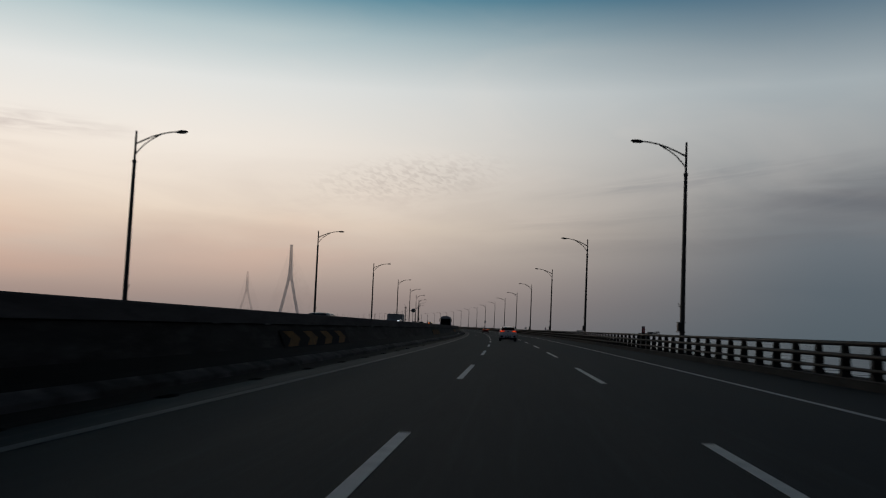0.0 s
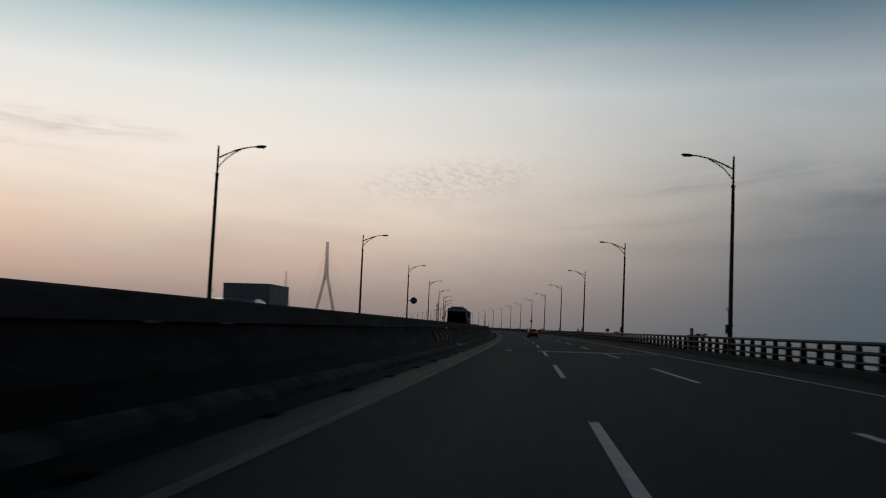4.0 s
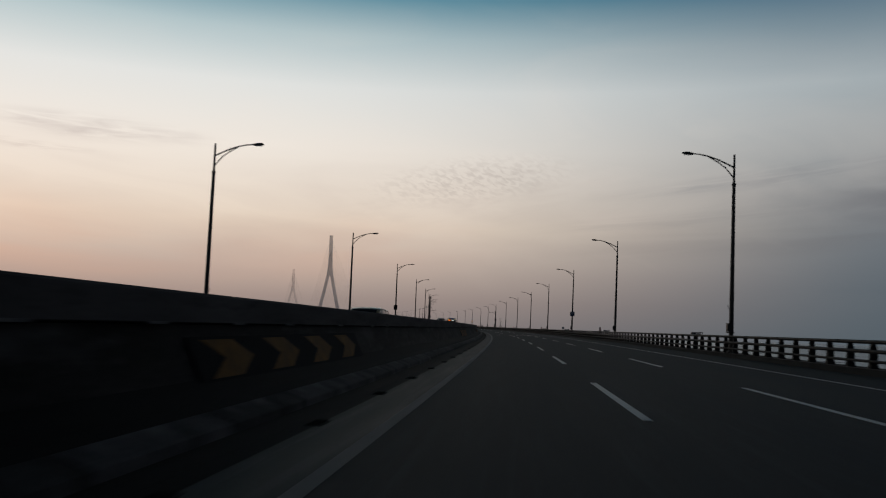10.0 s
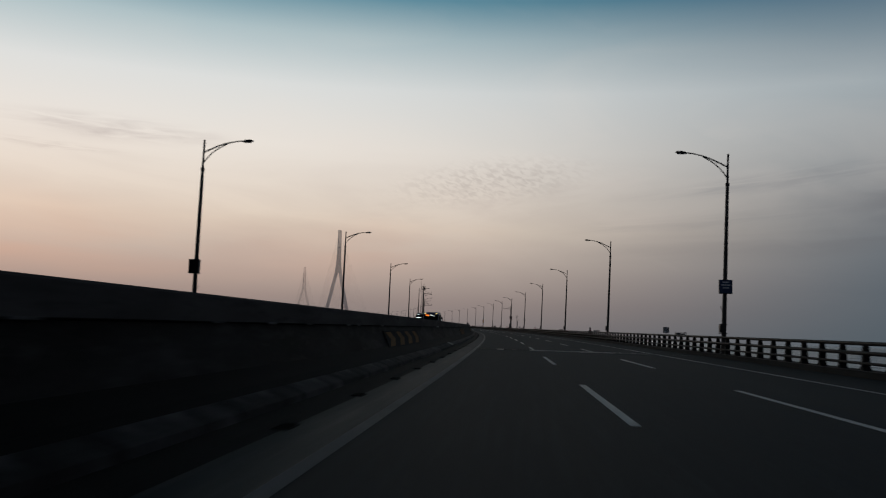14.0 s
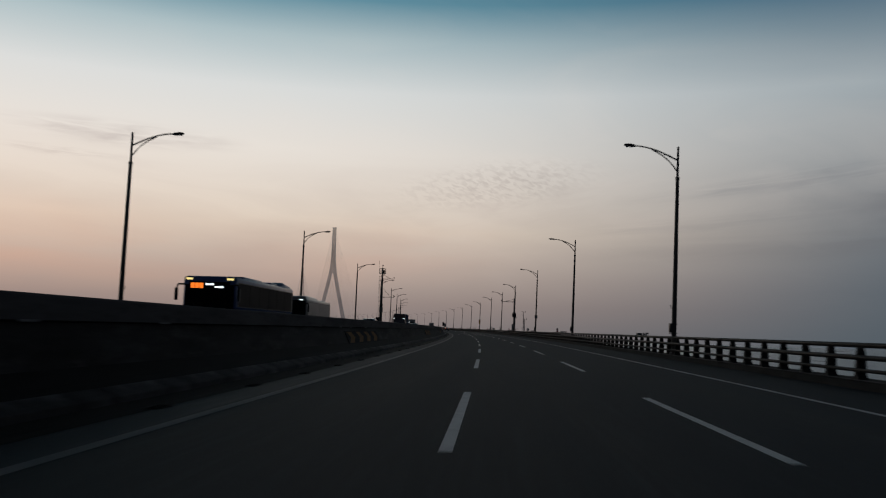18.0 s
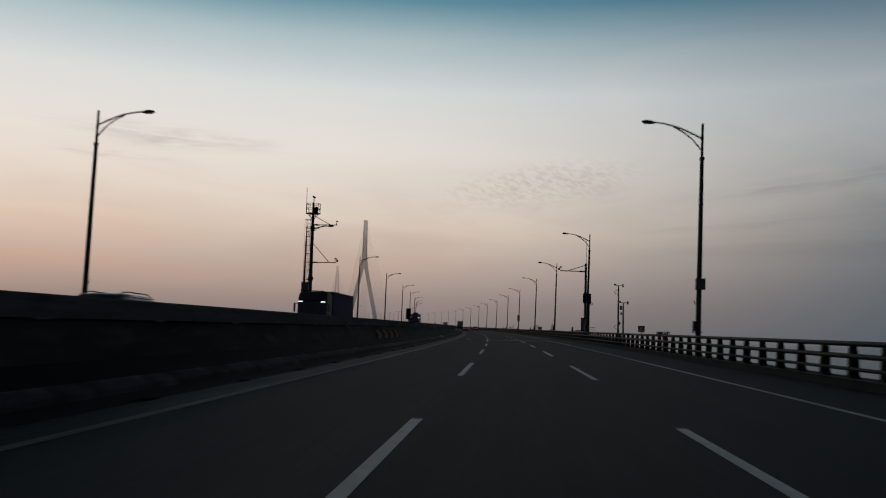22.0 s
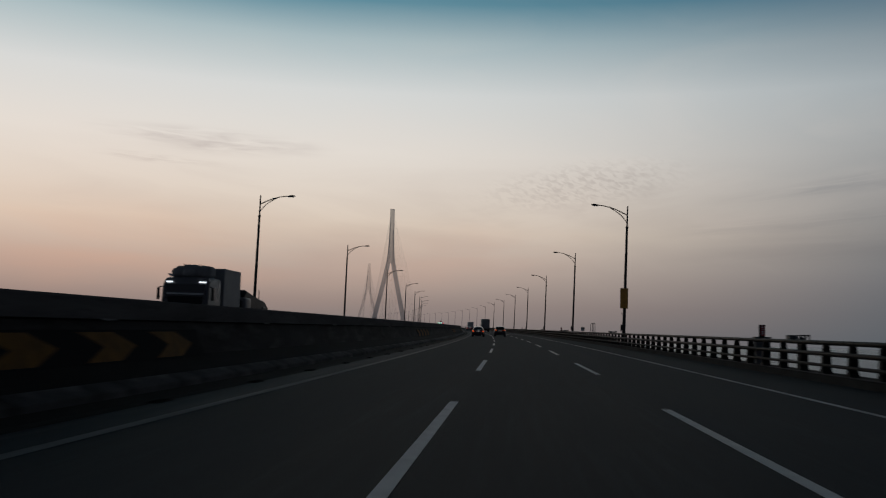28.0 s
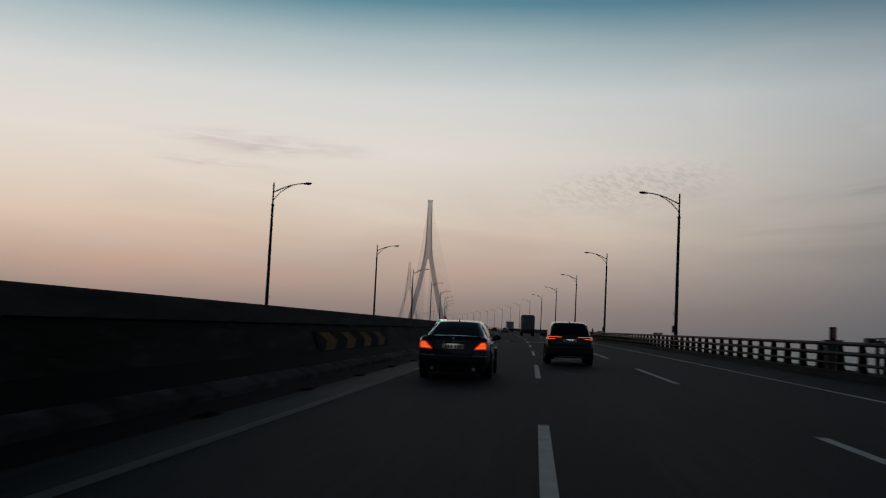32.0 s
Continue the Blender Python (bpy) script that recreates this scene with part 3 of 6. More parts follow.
# ---- chevron boards on the median wall ----
ARROW = [(0.0, 0.265), (1.25, 0.265), (2.0, 0.0), (1.25, -0.265), (0.0, -0.265), (0.75, 0.0)]


def chevron_board():
    b = thing("chevron_board", "faded yellow arrows on a black board along the median wall", "chevron sign", "chevron boards on the wall")
    part("board", slab([(-0.4, 0.31), (10.75, 0.31), (10.75, -0.31), (-0.4, -0.31)], 0.0, -0.02), BOARD_BLACK, b)
    for i in range(4):
        part("arrow", slab([(x + 2.75 * i, z) for x, z in ARROW], -0.020, -0.026), YELLOW, b, "faded yellow arrow")
    return b


def on_wall(s):
    return lie_on_road(s, 0.705, 0.775, 90) @ Matrix.Rotation(radians(-24), 4, "X")


first = chevron_board()
for i, s in enumerate((20.0, 81.0, 137.9, 198.8, 256.6, 316.2, 377.9, 434.8, 492.1, 550.4, 607.7, 668.6, 725.9, 784.9, 845.0, 904.0)):
    if i == 0:
        first.matrix_world = on_wall(s)
    else:
        copy_thing(first, on_wall(s))

# ---- the guard rail on the right ----
rail = thing("guard_rail", "dark steel bridge railing with three tubes on flat posts", "railing", kind="structure")


def rail_tube(name, u, z, r, sy=1.0):
    prof = [(u + r * math.cos(a), z + sy * r * math.sin(a)) for a in (2 * math.pi * k / 8 for k in range(8))]
    ob = ribbon(name, prof, -40, 1400, RAIL_STEEL, 8.0, closed=True)
    for f in ob.data.polygons:
        f.use_smooth = True
    ob.parent = rail


rail_tube("top_rail", 16.98, 1.16, 0.078, 0.9)
rail_tube("middle_rail", 16.92, 0.83, 0.070)
rail_tube("lower_rail", 16.92, 0.49, 0.052)
post_bm = bmesh.new()
foot = [post_bm.verts.new((x, y, 0.23)) for x, y in ((-0.13, -0.21), (0.16, -0.21), (0.16, 0.21), (-0.13, 0.21))]
lower = [post_bm.verts.new((x, y, 0.36)) for x, y in ((-0.11, -0.095), (0.15, -0.095), (0.15, 0.095), (-0.11, 0.095))]
mid = [post_bm.verts.new((x, y, 0.75)) for x, y in ((-0.08, -0.085), (0.15, -0.085), (0.15, 0.085), (-0.08, 0.085))]
upper = [post_bm.verts.new((x, y, 1.13)) for x, y in ((-0.05, -0.08), (0.10, -0.08), (0.10, 0.08), (-0.05, 0.08))]
for a, b in ((foot, lower), (lower, mid), (mid, upper)):
    for q in range(4):
        post_bm.faces.new((a[q], a[(q + 1) % 4], b[(q + 1) % 4], b[q]))
post_bm.faces.new(upper)
post_me = mesh_of("post", post_bm, POST_STEEL)
PITCH = 2.0438
single, rest = [], []
for i in range(-10, 620):
    s = PITCH * i + 1.19
    (single if 280 <= s < 890 else rest).append(s)
for s in single:
    ob = new("post", post_me)
    ob.parent = rail
    ob.matrix_world = on_road(s, 16.98)
pv, pf = [], []
src_v = [v.co.copy() for v in post_me.vertices]
src_f = [tuple(f.vertices) for f in post_me.polygons]
for s in rest:
    m = on_road(s, 16.98)
    k = len(pv)
    pv += [m @ v for v in src_v]
    pf += [tuple(q + k for q in f) for f in src_f]
me = bpy.data.meshes.new("posts_beyond")
me.from_pydata(pv, [], pf)
me.materials.append(POST_STEEL)
rest_ob = tagged(new("posts_beyond", me), "row of flat dark steel railing posts", kind="stuff")
rest_ob.parent = rail

# ---- small installations along the rail ----


def bars(x0, z0, w, rows, y, material, parent, gap=0.05, h=0.03):
    for i in range(rows):
        part("marking", box(w * (0.95 if i % 2 == 0 else 0.7), 0.006, h, x0, y, z0 - gap * i), material, parent)


def call_box():
    c = thing("emergency_box", "dark emergency box with a red front on a plinth", "emergency box", "emergency boxes behind the railing")
    part("plinth", box(0.55, 0.40, 1.0, 0, 0, 0.0, 0.02), GREY_BOX, c)
    part("cap", box(0.62, 0.46, 0.04, 0, 0, 1.0, 0.01), DARK_STEEL, c)
    part("housing", box(0.21, 0.17, 0.47, 0, 0, 1.04, 0.015), BOARD_BLACK, c)
    part("front", box(0.15, 0.012, 0.40, 0, -0.089, 1.075), SIGN_RED, c, "dull red front panel")
    bars(0, 1.39, 0.08, 4, -0.098, SIGN_WHITE, c, 0.085, 0.045)
    return c


def light_bracket():
    b = thing("bracket_platform", "small dark steel bracket with open frame outside the railing", "bracket", "brackets outside the railing")
    part("leg", box(0.10, 0.10, 0.95, 0.05, 0.0, 0.2), DARK_STEEL, b)
    part("shelf", box(0.80, 0.36, 0.04, 0, 0, 1.14, 0.01), DARK_STEEL, b)
    case = part("lamp_case", box(0.34, 0.26, 0.20, -0.22, 0, 1.18, 0.03), GREY_BOX, b)
    part("lens", cyl(0.075, 0.05, -0.22, -0.14, 1.28, "Y", 14), RIM_GLASS, case)
    for x in (0.02, 0.38):
        for y in (-0.13, 0.13):
            part("upright", box(0.035, 0.035, 0.19 + 0.06 * x, x, y, 1.18), DARK_STEEL, b)
    for y in (-0.13, 0.13):
        part("top_bar", box(0.40, 0.035, 0.035, 0.20, y, 1.36, rot=(0, -4, 0)), DARK_STEEL, b)
        part("cross_bar", tube([(0.03, y, 1.20), (0.37, y, 1.37)], 0.016, 5), GALV, b)
    part("clamp", box(0.20, 0.18, 0.12, 0.18, 0.0, 1.18, 0.02), DARK_STEEL, b)
    return b


def km_sign():
    k = thing("distance_sign", "small square distance sign on a thin steel post", "road sign", "distance signs behind the railing")
    part("post", tube([(0, 0, 0.0), (0, 0, 1.55)], 0.035, 8), GALV, k)
    part("board", box(0.45, 0.03, 0.44, 0, -0.05, 1.09, 0.008), GREY_BOX, k)
    part("panel", box(0.40, 0.006, 0.22, 0, -0.068, 1.29), BOARD_BLACK, k)
    part("panel", box(0.40, 0.006, 0.14, 0, -0.068, 1.12), SIGN_WHITE, k, "pale lower panel")
    bars(-0.02, 1.43, 0.28, 2, -0.073, SIGN_WHITE, k, 0.10, 0.05)
    part("marking", box(0.12, 0.006, 0.08, 0.06, -0.073, 1.14), BOARD_BLACK, k)
    return k


def ladder_hoop():
    h = thing("ladder_hoop", "pair of bent steel hand loops over an access ladder", "access ladder", "ladder loops behind the railing")
    for x, y in ((-0.26, 0.0), (-0.06, 0.06)):
        pts = [(x, y, 0.1), (x, y, 1.80), (x + 0.03, y, 1.91), (x + 0.10, y, 1.97), (x + 0.20, y, 1.97), (x + 0.27, y, 1.91), (x + 0.30, y, 1.80), (x + 0.30, y, 0.1)]
        part("loop", tube(pts, 0.032, 8), GALV, h, smooth=True)
    for i in range(4):
        part("rung", tube([(-0.26, 0, 0.1 + 0.26 * i), (0.24, 0, 0.1 + 0.26 * i)], 0.016, 6), GALV, h)
    return h


def repeat(first_ob, places):
    for i, m in enumerate(places):
        if i == 0:
            first_ob.matrix_world = m
        else:
            copy_thing(first_ob, m)


repeat(call_box(), [on_road(s, 17.36, 0.24) for s in (54.4, 156.0, 257.3, 363.0, 468.4, 570.3, 671.5, 753.0, 855.2, 957.0)])
repeat(light_bracket(), [on_road(s, 17.85, 0.0, 14) for s in (53.4, 104.0, 155.2, 205.8, 256.9, 309.2, 360.2, 414.2, 465.7, 514.6, 567.4, 615.7, 668.8, 708.8, 750.3, 802.5, 852.5, 900.3, 951.3)])
repeat(km_sign(), [on_road(s, 17.45, 0.24) for s in (212.9, 417.7, 621.5, 826.1)])
repeat(ladder_hoop(), [on_road(s, 17.75, 0.24) for s in (705.6, 740.6, 818.0)])


def kiosk():
    k = thing("service_kiosk", "grey service cabinet with a shallow pitched roof", "cabinet")
    part("body", box(0.66, 0.72, 1.74, 0, 0, 0, 0.02), GREY_BOX, k)
    part("door", box(0.50, 0.03, 1.4, 0, -0.372, 0.2, 0.01), GREY_BOX, k)
    part("handle", box(0.03, 0.05, 0.14, 0.19, -0.39, 0.85), DARK_STEEL, k)
    for q in range(4):
        part("vent_slat", box(0.34, 0.012, 0.02, 0, -0.392, 1.25 + 0.05 * q), DARK_STEEL, k)
    roof = bmesh.new()
    pts = [(-0.46, -0.50, 1.74), (0.46, -0.50, 1.74), (0.46, 0.50, 1.74), (-0.46, 0.50, 1.74)]
    low = [roof.verts.new(q) for q in pts]
    eave = [roof.verts.new((x, y, z + 0.05)) for x, y, z in pts]
    top = [roof.verts.new((x * 0.3, y * 0.3, 1.87)) for x, y, z in pts]
    for a, b in ((low, eave), (eave, top)):
        for q in range(4):
            roof.faces.new((a[q], a[(q + 1) % 4], b[(q + 1) % 4], b[q]))
    roof.faces.new(low)
    roof.faces.new(top)
    part("roof", roof, DARK_STEEL, k)
    return k


kiosk().matrix_world = on_road(739.2, 18.25, 0.0)


def weather_pole(height, label, ring=False):
    w = thing("weather_pole", label, "weather station", "weather poles beside the railing")
    part("pole", tube([(0, 0, 0), (0, 0, height * 0.62), (0, 0, height)], [0.085, 0.07, 0.05], 10), GREY_BOX, w, smooth=True)
    part("crossarm", box(0.66, 0.04, 0.04, 0.05, 0, height + 0.02), DARK_STEEL, w)
    part("sensor", cyl(0.07, 0.24, 0.36, 0, height + 0.03, "Z", 10), DARK_STEEL, w)
    part("vane", box(0.16, 0.03, 0.14, -0.28, 0, height + 0.04), DARK_STEEL, w)
    if ring:
        for z in (height - 0.5, height * 0.3):
            pts = [(-0.14 + 0.19 * math.cos(a), 0, z + 0.16 * math.sin(a)) for a in (2 * math.pi * q / 14 for q in range(12))]
            part("cable_loop", tube(pts, 0.018, 6), BLACK, w)
        part("junction_box", box(0.16, 0.14, 0.24, 0.10, 0, height * 0.34), GREY_BOX, w)
    else:
        part("sensor_case", box(0.16, 0.16, 0.34, -0.18, 0, height - 0.55, 0.03), DARK_STEEL, w)
        part("mount", box(0.14, 0.1, 0.20, -0.16, 0, height - 0.95, 0.02), GREY_BOX, w)
    return w


weather_pole(4.9, "tall grey weather pole with wind sensor and cable loops", True).matrix_world = on_road(633.2, 17.48, 0.24)
weather_pole(3.4, "shorter grey weather pole with sensors at its top").matrix_world = on_road(631.1, 17.58, 0.24)


def camera_arm(parent, x0, x1, z, up, dome=True):
    d = 1 if x1 > x0 else -1
    part("arm", tube([(x0, 0, z), (x1, 0, z + 0.03)], 0.05, 8), DARK_STEEL, parent)
    part("arm_sleeve", tube([(x0, 0, z), (x0 + 0.7 * d, 0, z)], 0.085, 8), DARK_STEEL, parent)
    part("arm_brace", tube([(x0, 0, z + up), (x0 + (x1 - x0) * 0.72, 0, z + 0.04)], 0.035, 8), DARK_STEEL, parent)
    part("camera_mount", tube([(x1 - 0.1 * d, 0, z), (x1 - 0.1 * d, 0, z + 0.40), (x1 + 0.12 * d, 0, z + 0.40)], 0.025, 6), DARK_STEEL, parent)
    part("camera_hood", box(0.26, 0.2, 0.10, x1 - 0.05 * d, 0, z + 0.42, 0.02), DARK_STEEL, parent)
    if dome:
        ball = bmesh.new()
        bmesh.ops.create_uvsphere(ball, u_segments=12, v_segments=8, radius=0.12, matrix=Matrix.Translation((x1 + 0.14 * d, 0, z + 0.22)) @ Matrix.Diagonal((1, 1, 1.25, 1)))
        part("camera_dome", ball, BLACK, parent, smooth=True)


def collar(parent, x, z, r):
    bm = cyl(r * 0.7, 0.16, x, 0, z - 0.16, "Z", 12, r2=r)
    cyl(r, 0.16, x, 0, z, "Z", 12, bm=bm)
    cyl(r, 0.16, x, 0, z + 0.16, "Z", 12, bm=bm, r2=r * 0.7)
    part("collar", bm, DARK_STEEL, parent)


mast = thing("camera_mast", "dark steel camera mast with braced arm and antenna", "camera mast")
part("pole", tube([(0, 0, 0), (0, 0, 5.2), (0, 0, 8.6)], [0.17, 0.14, 0.12], 12), DARK_STEEL, mast, smooth=True)
collar(mast, 0, 5.15, 0.24)
camera_arm(mast, 0, -2.85, 7.7, 0.72)
part("antenna", tube([(0.05, 0, 8.5), (0.05, 0, 11.3)], 0.02, 6), DARK_STEEL, mast)
cab_box = part("cabinet", box(0.60, 0.55, 1.46, -0.20, -0.45, 1.04, 0.02), BOARD_BLACK, mast)
part("cabinet_door", box(0.50, 0.02, 1.30, -0.20, -0.735, 1.12, 0.006), GREY_BOX, cab_box)
part("cabinet_foot", box(0.45, 0.45, 1.04, -0.12, -0.4, 0.0), DARK_STEEL, mast)
mast.matrix_world = on_road(657.6, 17.38, 0.24)

cage = thing("service_fence", "low dark tubular fence round the camera mast", "fence")
for y in (-1.7, -1.2, -0.7, 2.5, 4.8):
    part("fence_post", tube([(0, y, 0), (0, y, 1.44)], 0.03, 6), DARK_STEEL, cage)
for z in (0.95, 1.2, 1.44):
    part("fence_rail", tube([(0, -1.7, z), (0, 4.8, z)], 0.026, 6), DARK_STEEL, cage)
for y in (-1.7, 4.8):
    for z in (1.2, 1.44):
        part("fence_rail", tube([(0, y, z), (0.7, y, z)], 0.026, 6), DARK_STEEL, cage)
cage.matrix_world = on_road(657.4, 17.62, 0.24)

# the taller mast beside the opposite carriageway
tower = thing("observation_mast", "tall dark steel mast with caged ladder, basket and two camera arms", "camera mast")
part("pole", tube([(0, 0, 0), (0, 0, 5.6), (0, 0, 11.4), (0, 0, 14.3)], [0.27, 0.22, 0.17, 0.13], 14), DARK_STEEL, tower, smooth=True)
collar(tower, 0, 5.6, 0.34)
collar(tower, 0, 11.4, 0.28)
camera_arm(tower, 0, 2.85, 11.75, 1.1, dome=False)
camera_arm(tower, 0, 2.85, 7.45, 2.3)
part("arm_strut", tube([(0.1, 0, 11.35), (1.5, 0, 11.7)], 0.03, 6), DARK_STEEL, tower)
for z, r in ((13.05, 0.80), (13.6, 0.80), (14.15, 0.80)):
    pts = [(r * math.cos(a), r * math.sin(a), z) for a in (2 * math.pi * q / 20 for q in range(21))]
    part("basket_ring", tube(pts, 0.03, 6), DARK_STEEL, tower)
for q in range(10):
    a = 2 * math.pi * q / 10
    part("basket_bar", tube([(0.8 * math.cos(a), 0.8 * math.sin(a), 13.05), (0.8 * math.cos(a), 0.8 * math.sin(a), 14.15)], 0.022, 6), DARK_STEEL, tower)
part("basket_floor", cyl(0.80, 0.06, 0, 0, 13.03, "Z", 20), DARK_STEEL, tower)
for q in range(4):
    a = math.pi / 4 + math.pi / 2 * q
    part("basket_strut", tube([(0.15 * math.cos(a), 0.15 * math.sin(a), 12.4), (0.7 * math.cos(a), 0.7 * math.sin(a), 13.0)], 0.03, 6), DARK_STEEL, tower)
part("antenna", tube([(-0.82, 0, 13.0), (-0.82, 0, 16.1)], 0.025, 6), DARK_STEEL, tower)
part("beacon", cyl(0.05, 0.5, 0.02, 0, 14.55, "Z", 8), DARK_STEEL, tower)
part("top_camera", box(0.36, 0.2, 0.2, 0.04, 0, 14.85, 0.04, rot=(0, 24, 0)), DARK_STEEL, tower)
for x in (-0.60, -0.24):
    part("ladder_rail", tube([(x, -0.2, 0.2), (x, -0.2, 12.4)], 0.018, 6), DARK_STEEL, tower)
for i in range(38):
    part("ladder_rung", tube([(-0.60, -0.2, 0.4 + 0.31 * i), (-0.24, -0.2, 0.4 + 0.31 * i)], 0.012, 4), DARK_STEEL, tower)
for i in range(11):
    z = 2.5 + 0.98 * i
    pts = [(-0.42 + 0.36 * math.cos(a), -0.2 + 0.36 * math.sin(a) - 0.2, z) for a in (2 * math.pi * q / 14 for q in range(15))]
    part("ladder_hoop", tube(pts, 0.018, 5), DARK_STEEL, tower)
for a in (200, 250, 290, 340):
    x, y = -0.42 + 0.36 * math.cos(radians(a)), -0.4 + 0.36 * math.sin(radians(a))
    part("cage_bar", tube([(x, y, 2.5), (x, y, 12.3)], 0.012, 4), DARK_STEEL, tower)
part("basket_case", box(0.42, 0.42, 0.7, 0.3, 0.1, 13.1, 0.03), BOARD_BLACK, tower)
part("equipment_box", box(0.9, 0.6, 1.2, -0.75, -0.2, 1.5, 0.02), BOARD_BLACK, tower)
tower.matrix_world = on_road(657.5, -13.76, 0.75)

# boards and boxes strapped to lamp poles


def pole_board(name, label, w, h, material, d=0.08, x=0.0, bars_on=0, frame_m=DARK_STEEL):
    b = thing(name, label, "sign" if bars_on or name.endswith("sign") else "equipment box")
    part("case", box(w, d, h, x, 0, 0, 0.012), frame_m, b)
    part("face", box(w - 0.06, 0.01, h - 0.06, x, -d / 2 - 0.006, 0.03), material, b)
    for z in (0.2 * h, 0.8 * h):
        part("strap", cyl(0.135, 0.05, 0, d / 2 + 0.10, z, "Z", 12), GALV, b)
    for i in range(bars_on):
        part("marking", box((w - 0.2) * (0.9 if i % 2 else 0.65), 0.006, h * 0.09, x, -d / 2 - 0.014, h * (0.78 - 0.2 * i)), SIGN_WHITE, b)
    return b


pole_board("parking_sign", "blue sign board with pale lines strapped to a lamp pole", 0.76, 0.80, SIGN_BLUE, bars_on=3).matrix_world = on_road(LAMPS[7], 17.22, 3.65) @ Matrix.Translation((0, -0.24, 0))
pole_board("control_case", "grey control case strapped to a lamp pole", 0.44, 0.55, GREY_BOX, 0.3, -0.02).matrix_world = on_road(LAMPS[11], 17.25, 3.46) @ Matrix.Translation((0, -0.30, 0))
pole_board("display_case", "dark double display case on a lamp pole", 0.50, 1.10, BOARD_BLACK, 0.3, 0.12).matrix_world = on_road(LAMPS[12], 17.2, 4.19) @ Matrix.Translation((0, -0.30, 0))
pole_board("display_case", "dark flat case beside the lamp pole", 0.34, 0.95, BOARD_BLACK, 0.2, -0.32).matrix_world = on_road(LAMPS[12], 17.2, 4.3) @ Matrix.Translation((0, -0.25, 0))
pole_board("notice_sign", "tall orange-brown notice board on a lamp pole", 0.63, 1.68, SIGN_ORANGE, 0.06).matrix_world = on_road(LAMPS[15], 17.16, 3.25) @ Matrix.Translation((0, -0.22, 0))
pole_board("control_case", "dark control case on a lamp pole behind the wall", 0.62, 0.84, BOARD_BLACK, 0.3).matrix_world = on_road(LAMPS[7], -13.8, 3.93) @ Matrix.Translation((0, -0.30, 0))
pole_board("display_case", "grey double case on a lamp pole behind the wall", 0.82, 1.15, GREY_BOX, 0.3).matrix_world = on_road(LAMPS[12], -13.58, 4.64) @ Matrix.Translation((0, -0.30, 0))
side_pipe = thing("cable_pipe", "thin dark cable pipe beside a lamp pole", "pipe")
part("pipe", tube([(0, 0, 0), (0, 0, 4.4)], 0.04, 8), DARK_STEEL, side_pipe)
pts = [(0.20 + 0.17 * math.cos(a), 0, 4.0 + 0.13 * math.sin(a)) for a in (2 * math.pi * q / 14 for q in range(15))]
part("cable_loop", tube(pts, 0.03, 6), BLACK, side_pipe)
part("pipe", tube([(-0.07, 0, 0), (-0.07, 0, 5.4)], 0.03, 8), DARK_STEEL, side_pipe)
side_pipe.matrix_world = on_road(LAMPS[12], 17.44, 0.24)

disc = thing("round_sign", "round dark sign seen from behind on a lamp pole", "road sign")
part("disc", cyl(0.58, 0.05, 1.05, 0, 0, "Y", 32), GREY_BOX, disc, smooth=True)
part("rim", cyl(0.60, 0.03, 1.05, 0.02, 0, "Y", 32), DARK_STEEL, disc, smooth=True)
part("bracket", box(0.75, 0.06, 0.08, 0.35, 0.03, -0.04), DARK_STEEL, disc)
part("clamp", cyl(0.15, 0.14, 0, 0.0, 0, "Z", 12), DARK_STEEL, disc)
disc.matrix_world = on_road(LAMPS[4], -13.72, 5.78)


# two small boards held out from the wall's coping on short arms
for s, u, z0, z1, w in ((620.6, 1.12, 1.76, 2.52, 0.34), (622.4, 1.45, 1.63, 2.27, 0.38)):
    b = thing("sign_board", "small dark board on a short arm above the median wall" if w < 0.35 else "small greenish-grey board on a short arm beside the wall", "road sign", "small boards beside the wall")
    part("board", box(w, 0.03, z1 - z0, 0, 0, z0, 0.008), BOARD_BLACK if w < 0.35 else GREY_BOX, b)
    for f in (0.2, 0.8):
        part("clip", box(0.12, 0.05, 0.04, 0, 0.03, z0 + f * (z1 - z0)), DARK_STEEL, b)
    part("stem", tube([(0, 0.05, 1.50), (0, 0.05, z1 - 0.1)], 0.022, 8), DARK_STEEL, b)
    part("arm", tube([(0.02, 0.05, 1.52), (0.55 - u, 0.05, 1.52)], 0.028, 8), DARK_STEEL, b)
    part("brace", tube([(-0.05, 0.05, 1.52), (0.55 - u, 0.05, 1.36)], 0.016, 6), DARK_STEEL, b)
    part("wall_plate", box(0.04, 0.16, 0.24, 0.56 - u, 0.05, 1.33), DARK_STEEL, b)
    b.matrix_world = on_road(s, u, 0.0)

# ---- vehicles ----


def paint(name, colour, coat=1.0, rough=0.35, metal=0.0, spec=0.5):
    return mat(name, colour, rough, metal, spread=0.08, grain=200, patch=1.5, bump=0.0, coat=coat, spec=spec)


DARK_PAINT = paint("black_car_paint", (0.010, 0.010, 0.012))
RED_PAINT = paint("dark_red_car_paint", (0.12, 0.008, 0.008), coat=0.0, rough=0.4, metal=0.0, spec=0.16)
WHITE_PAINT = paint("white_car_paint", (0.78, 0.79, 0.80), coat=0.6)
SILVER_PAINT = paint("silver_car_paint", (0.26, 0.27, 0.28), metal=0.5)
GREY_PAINT = paint("grey_van_paint", (0.15, 0.145, 0.14), coat=0.1, spec=0.3)
# Dark brown raised a little to imitate the hazy veil over the cab.
CAB_BROWN = paint("hazed_brown_cab_paint", (0.085, 0.063, 0.060), coat=0.0, rough=0.55, spec=0.1)
CREAM_PAINT = paint("cream_van_paint", (0.44, 0.34, 0.18), coat=0.3)
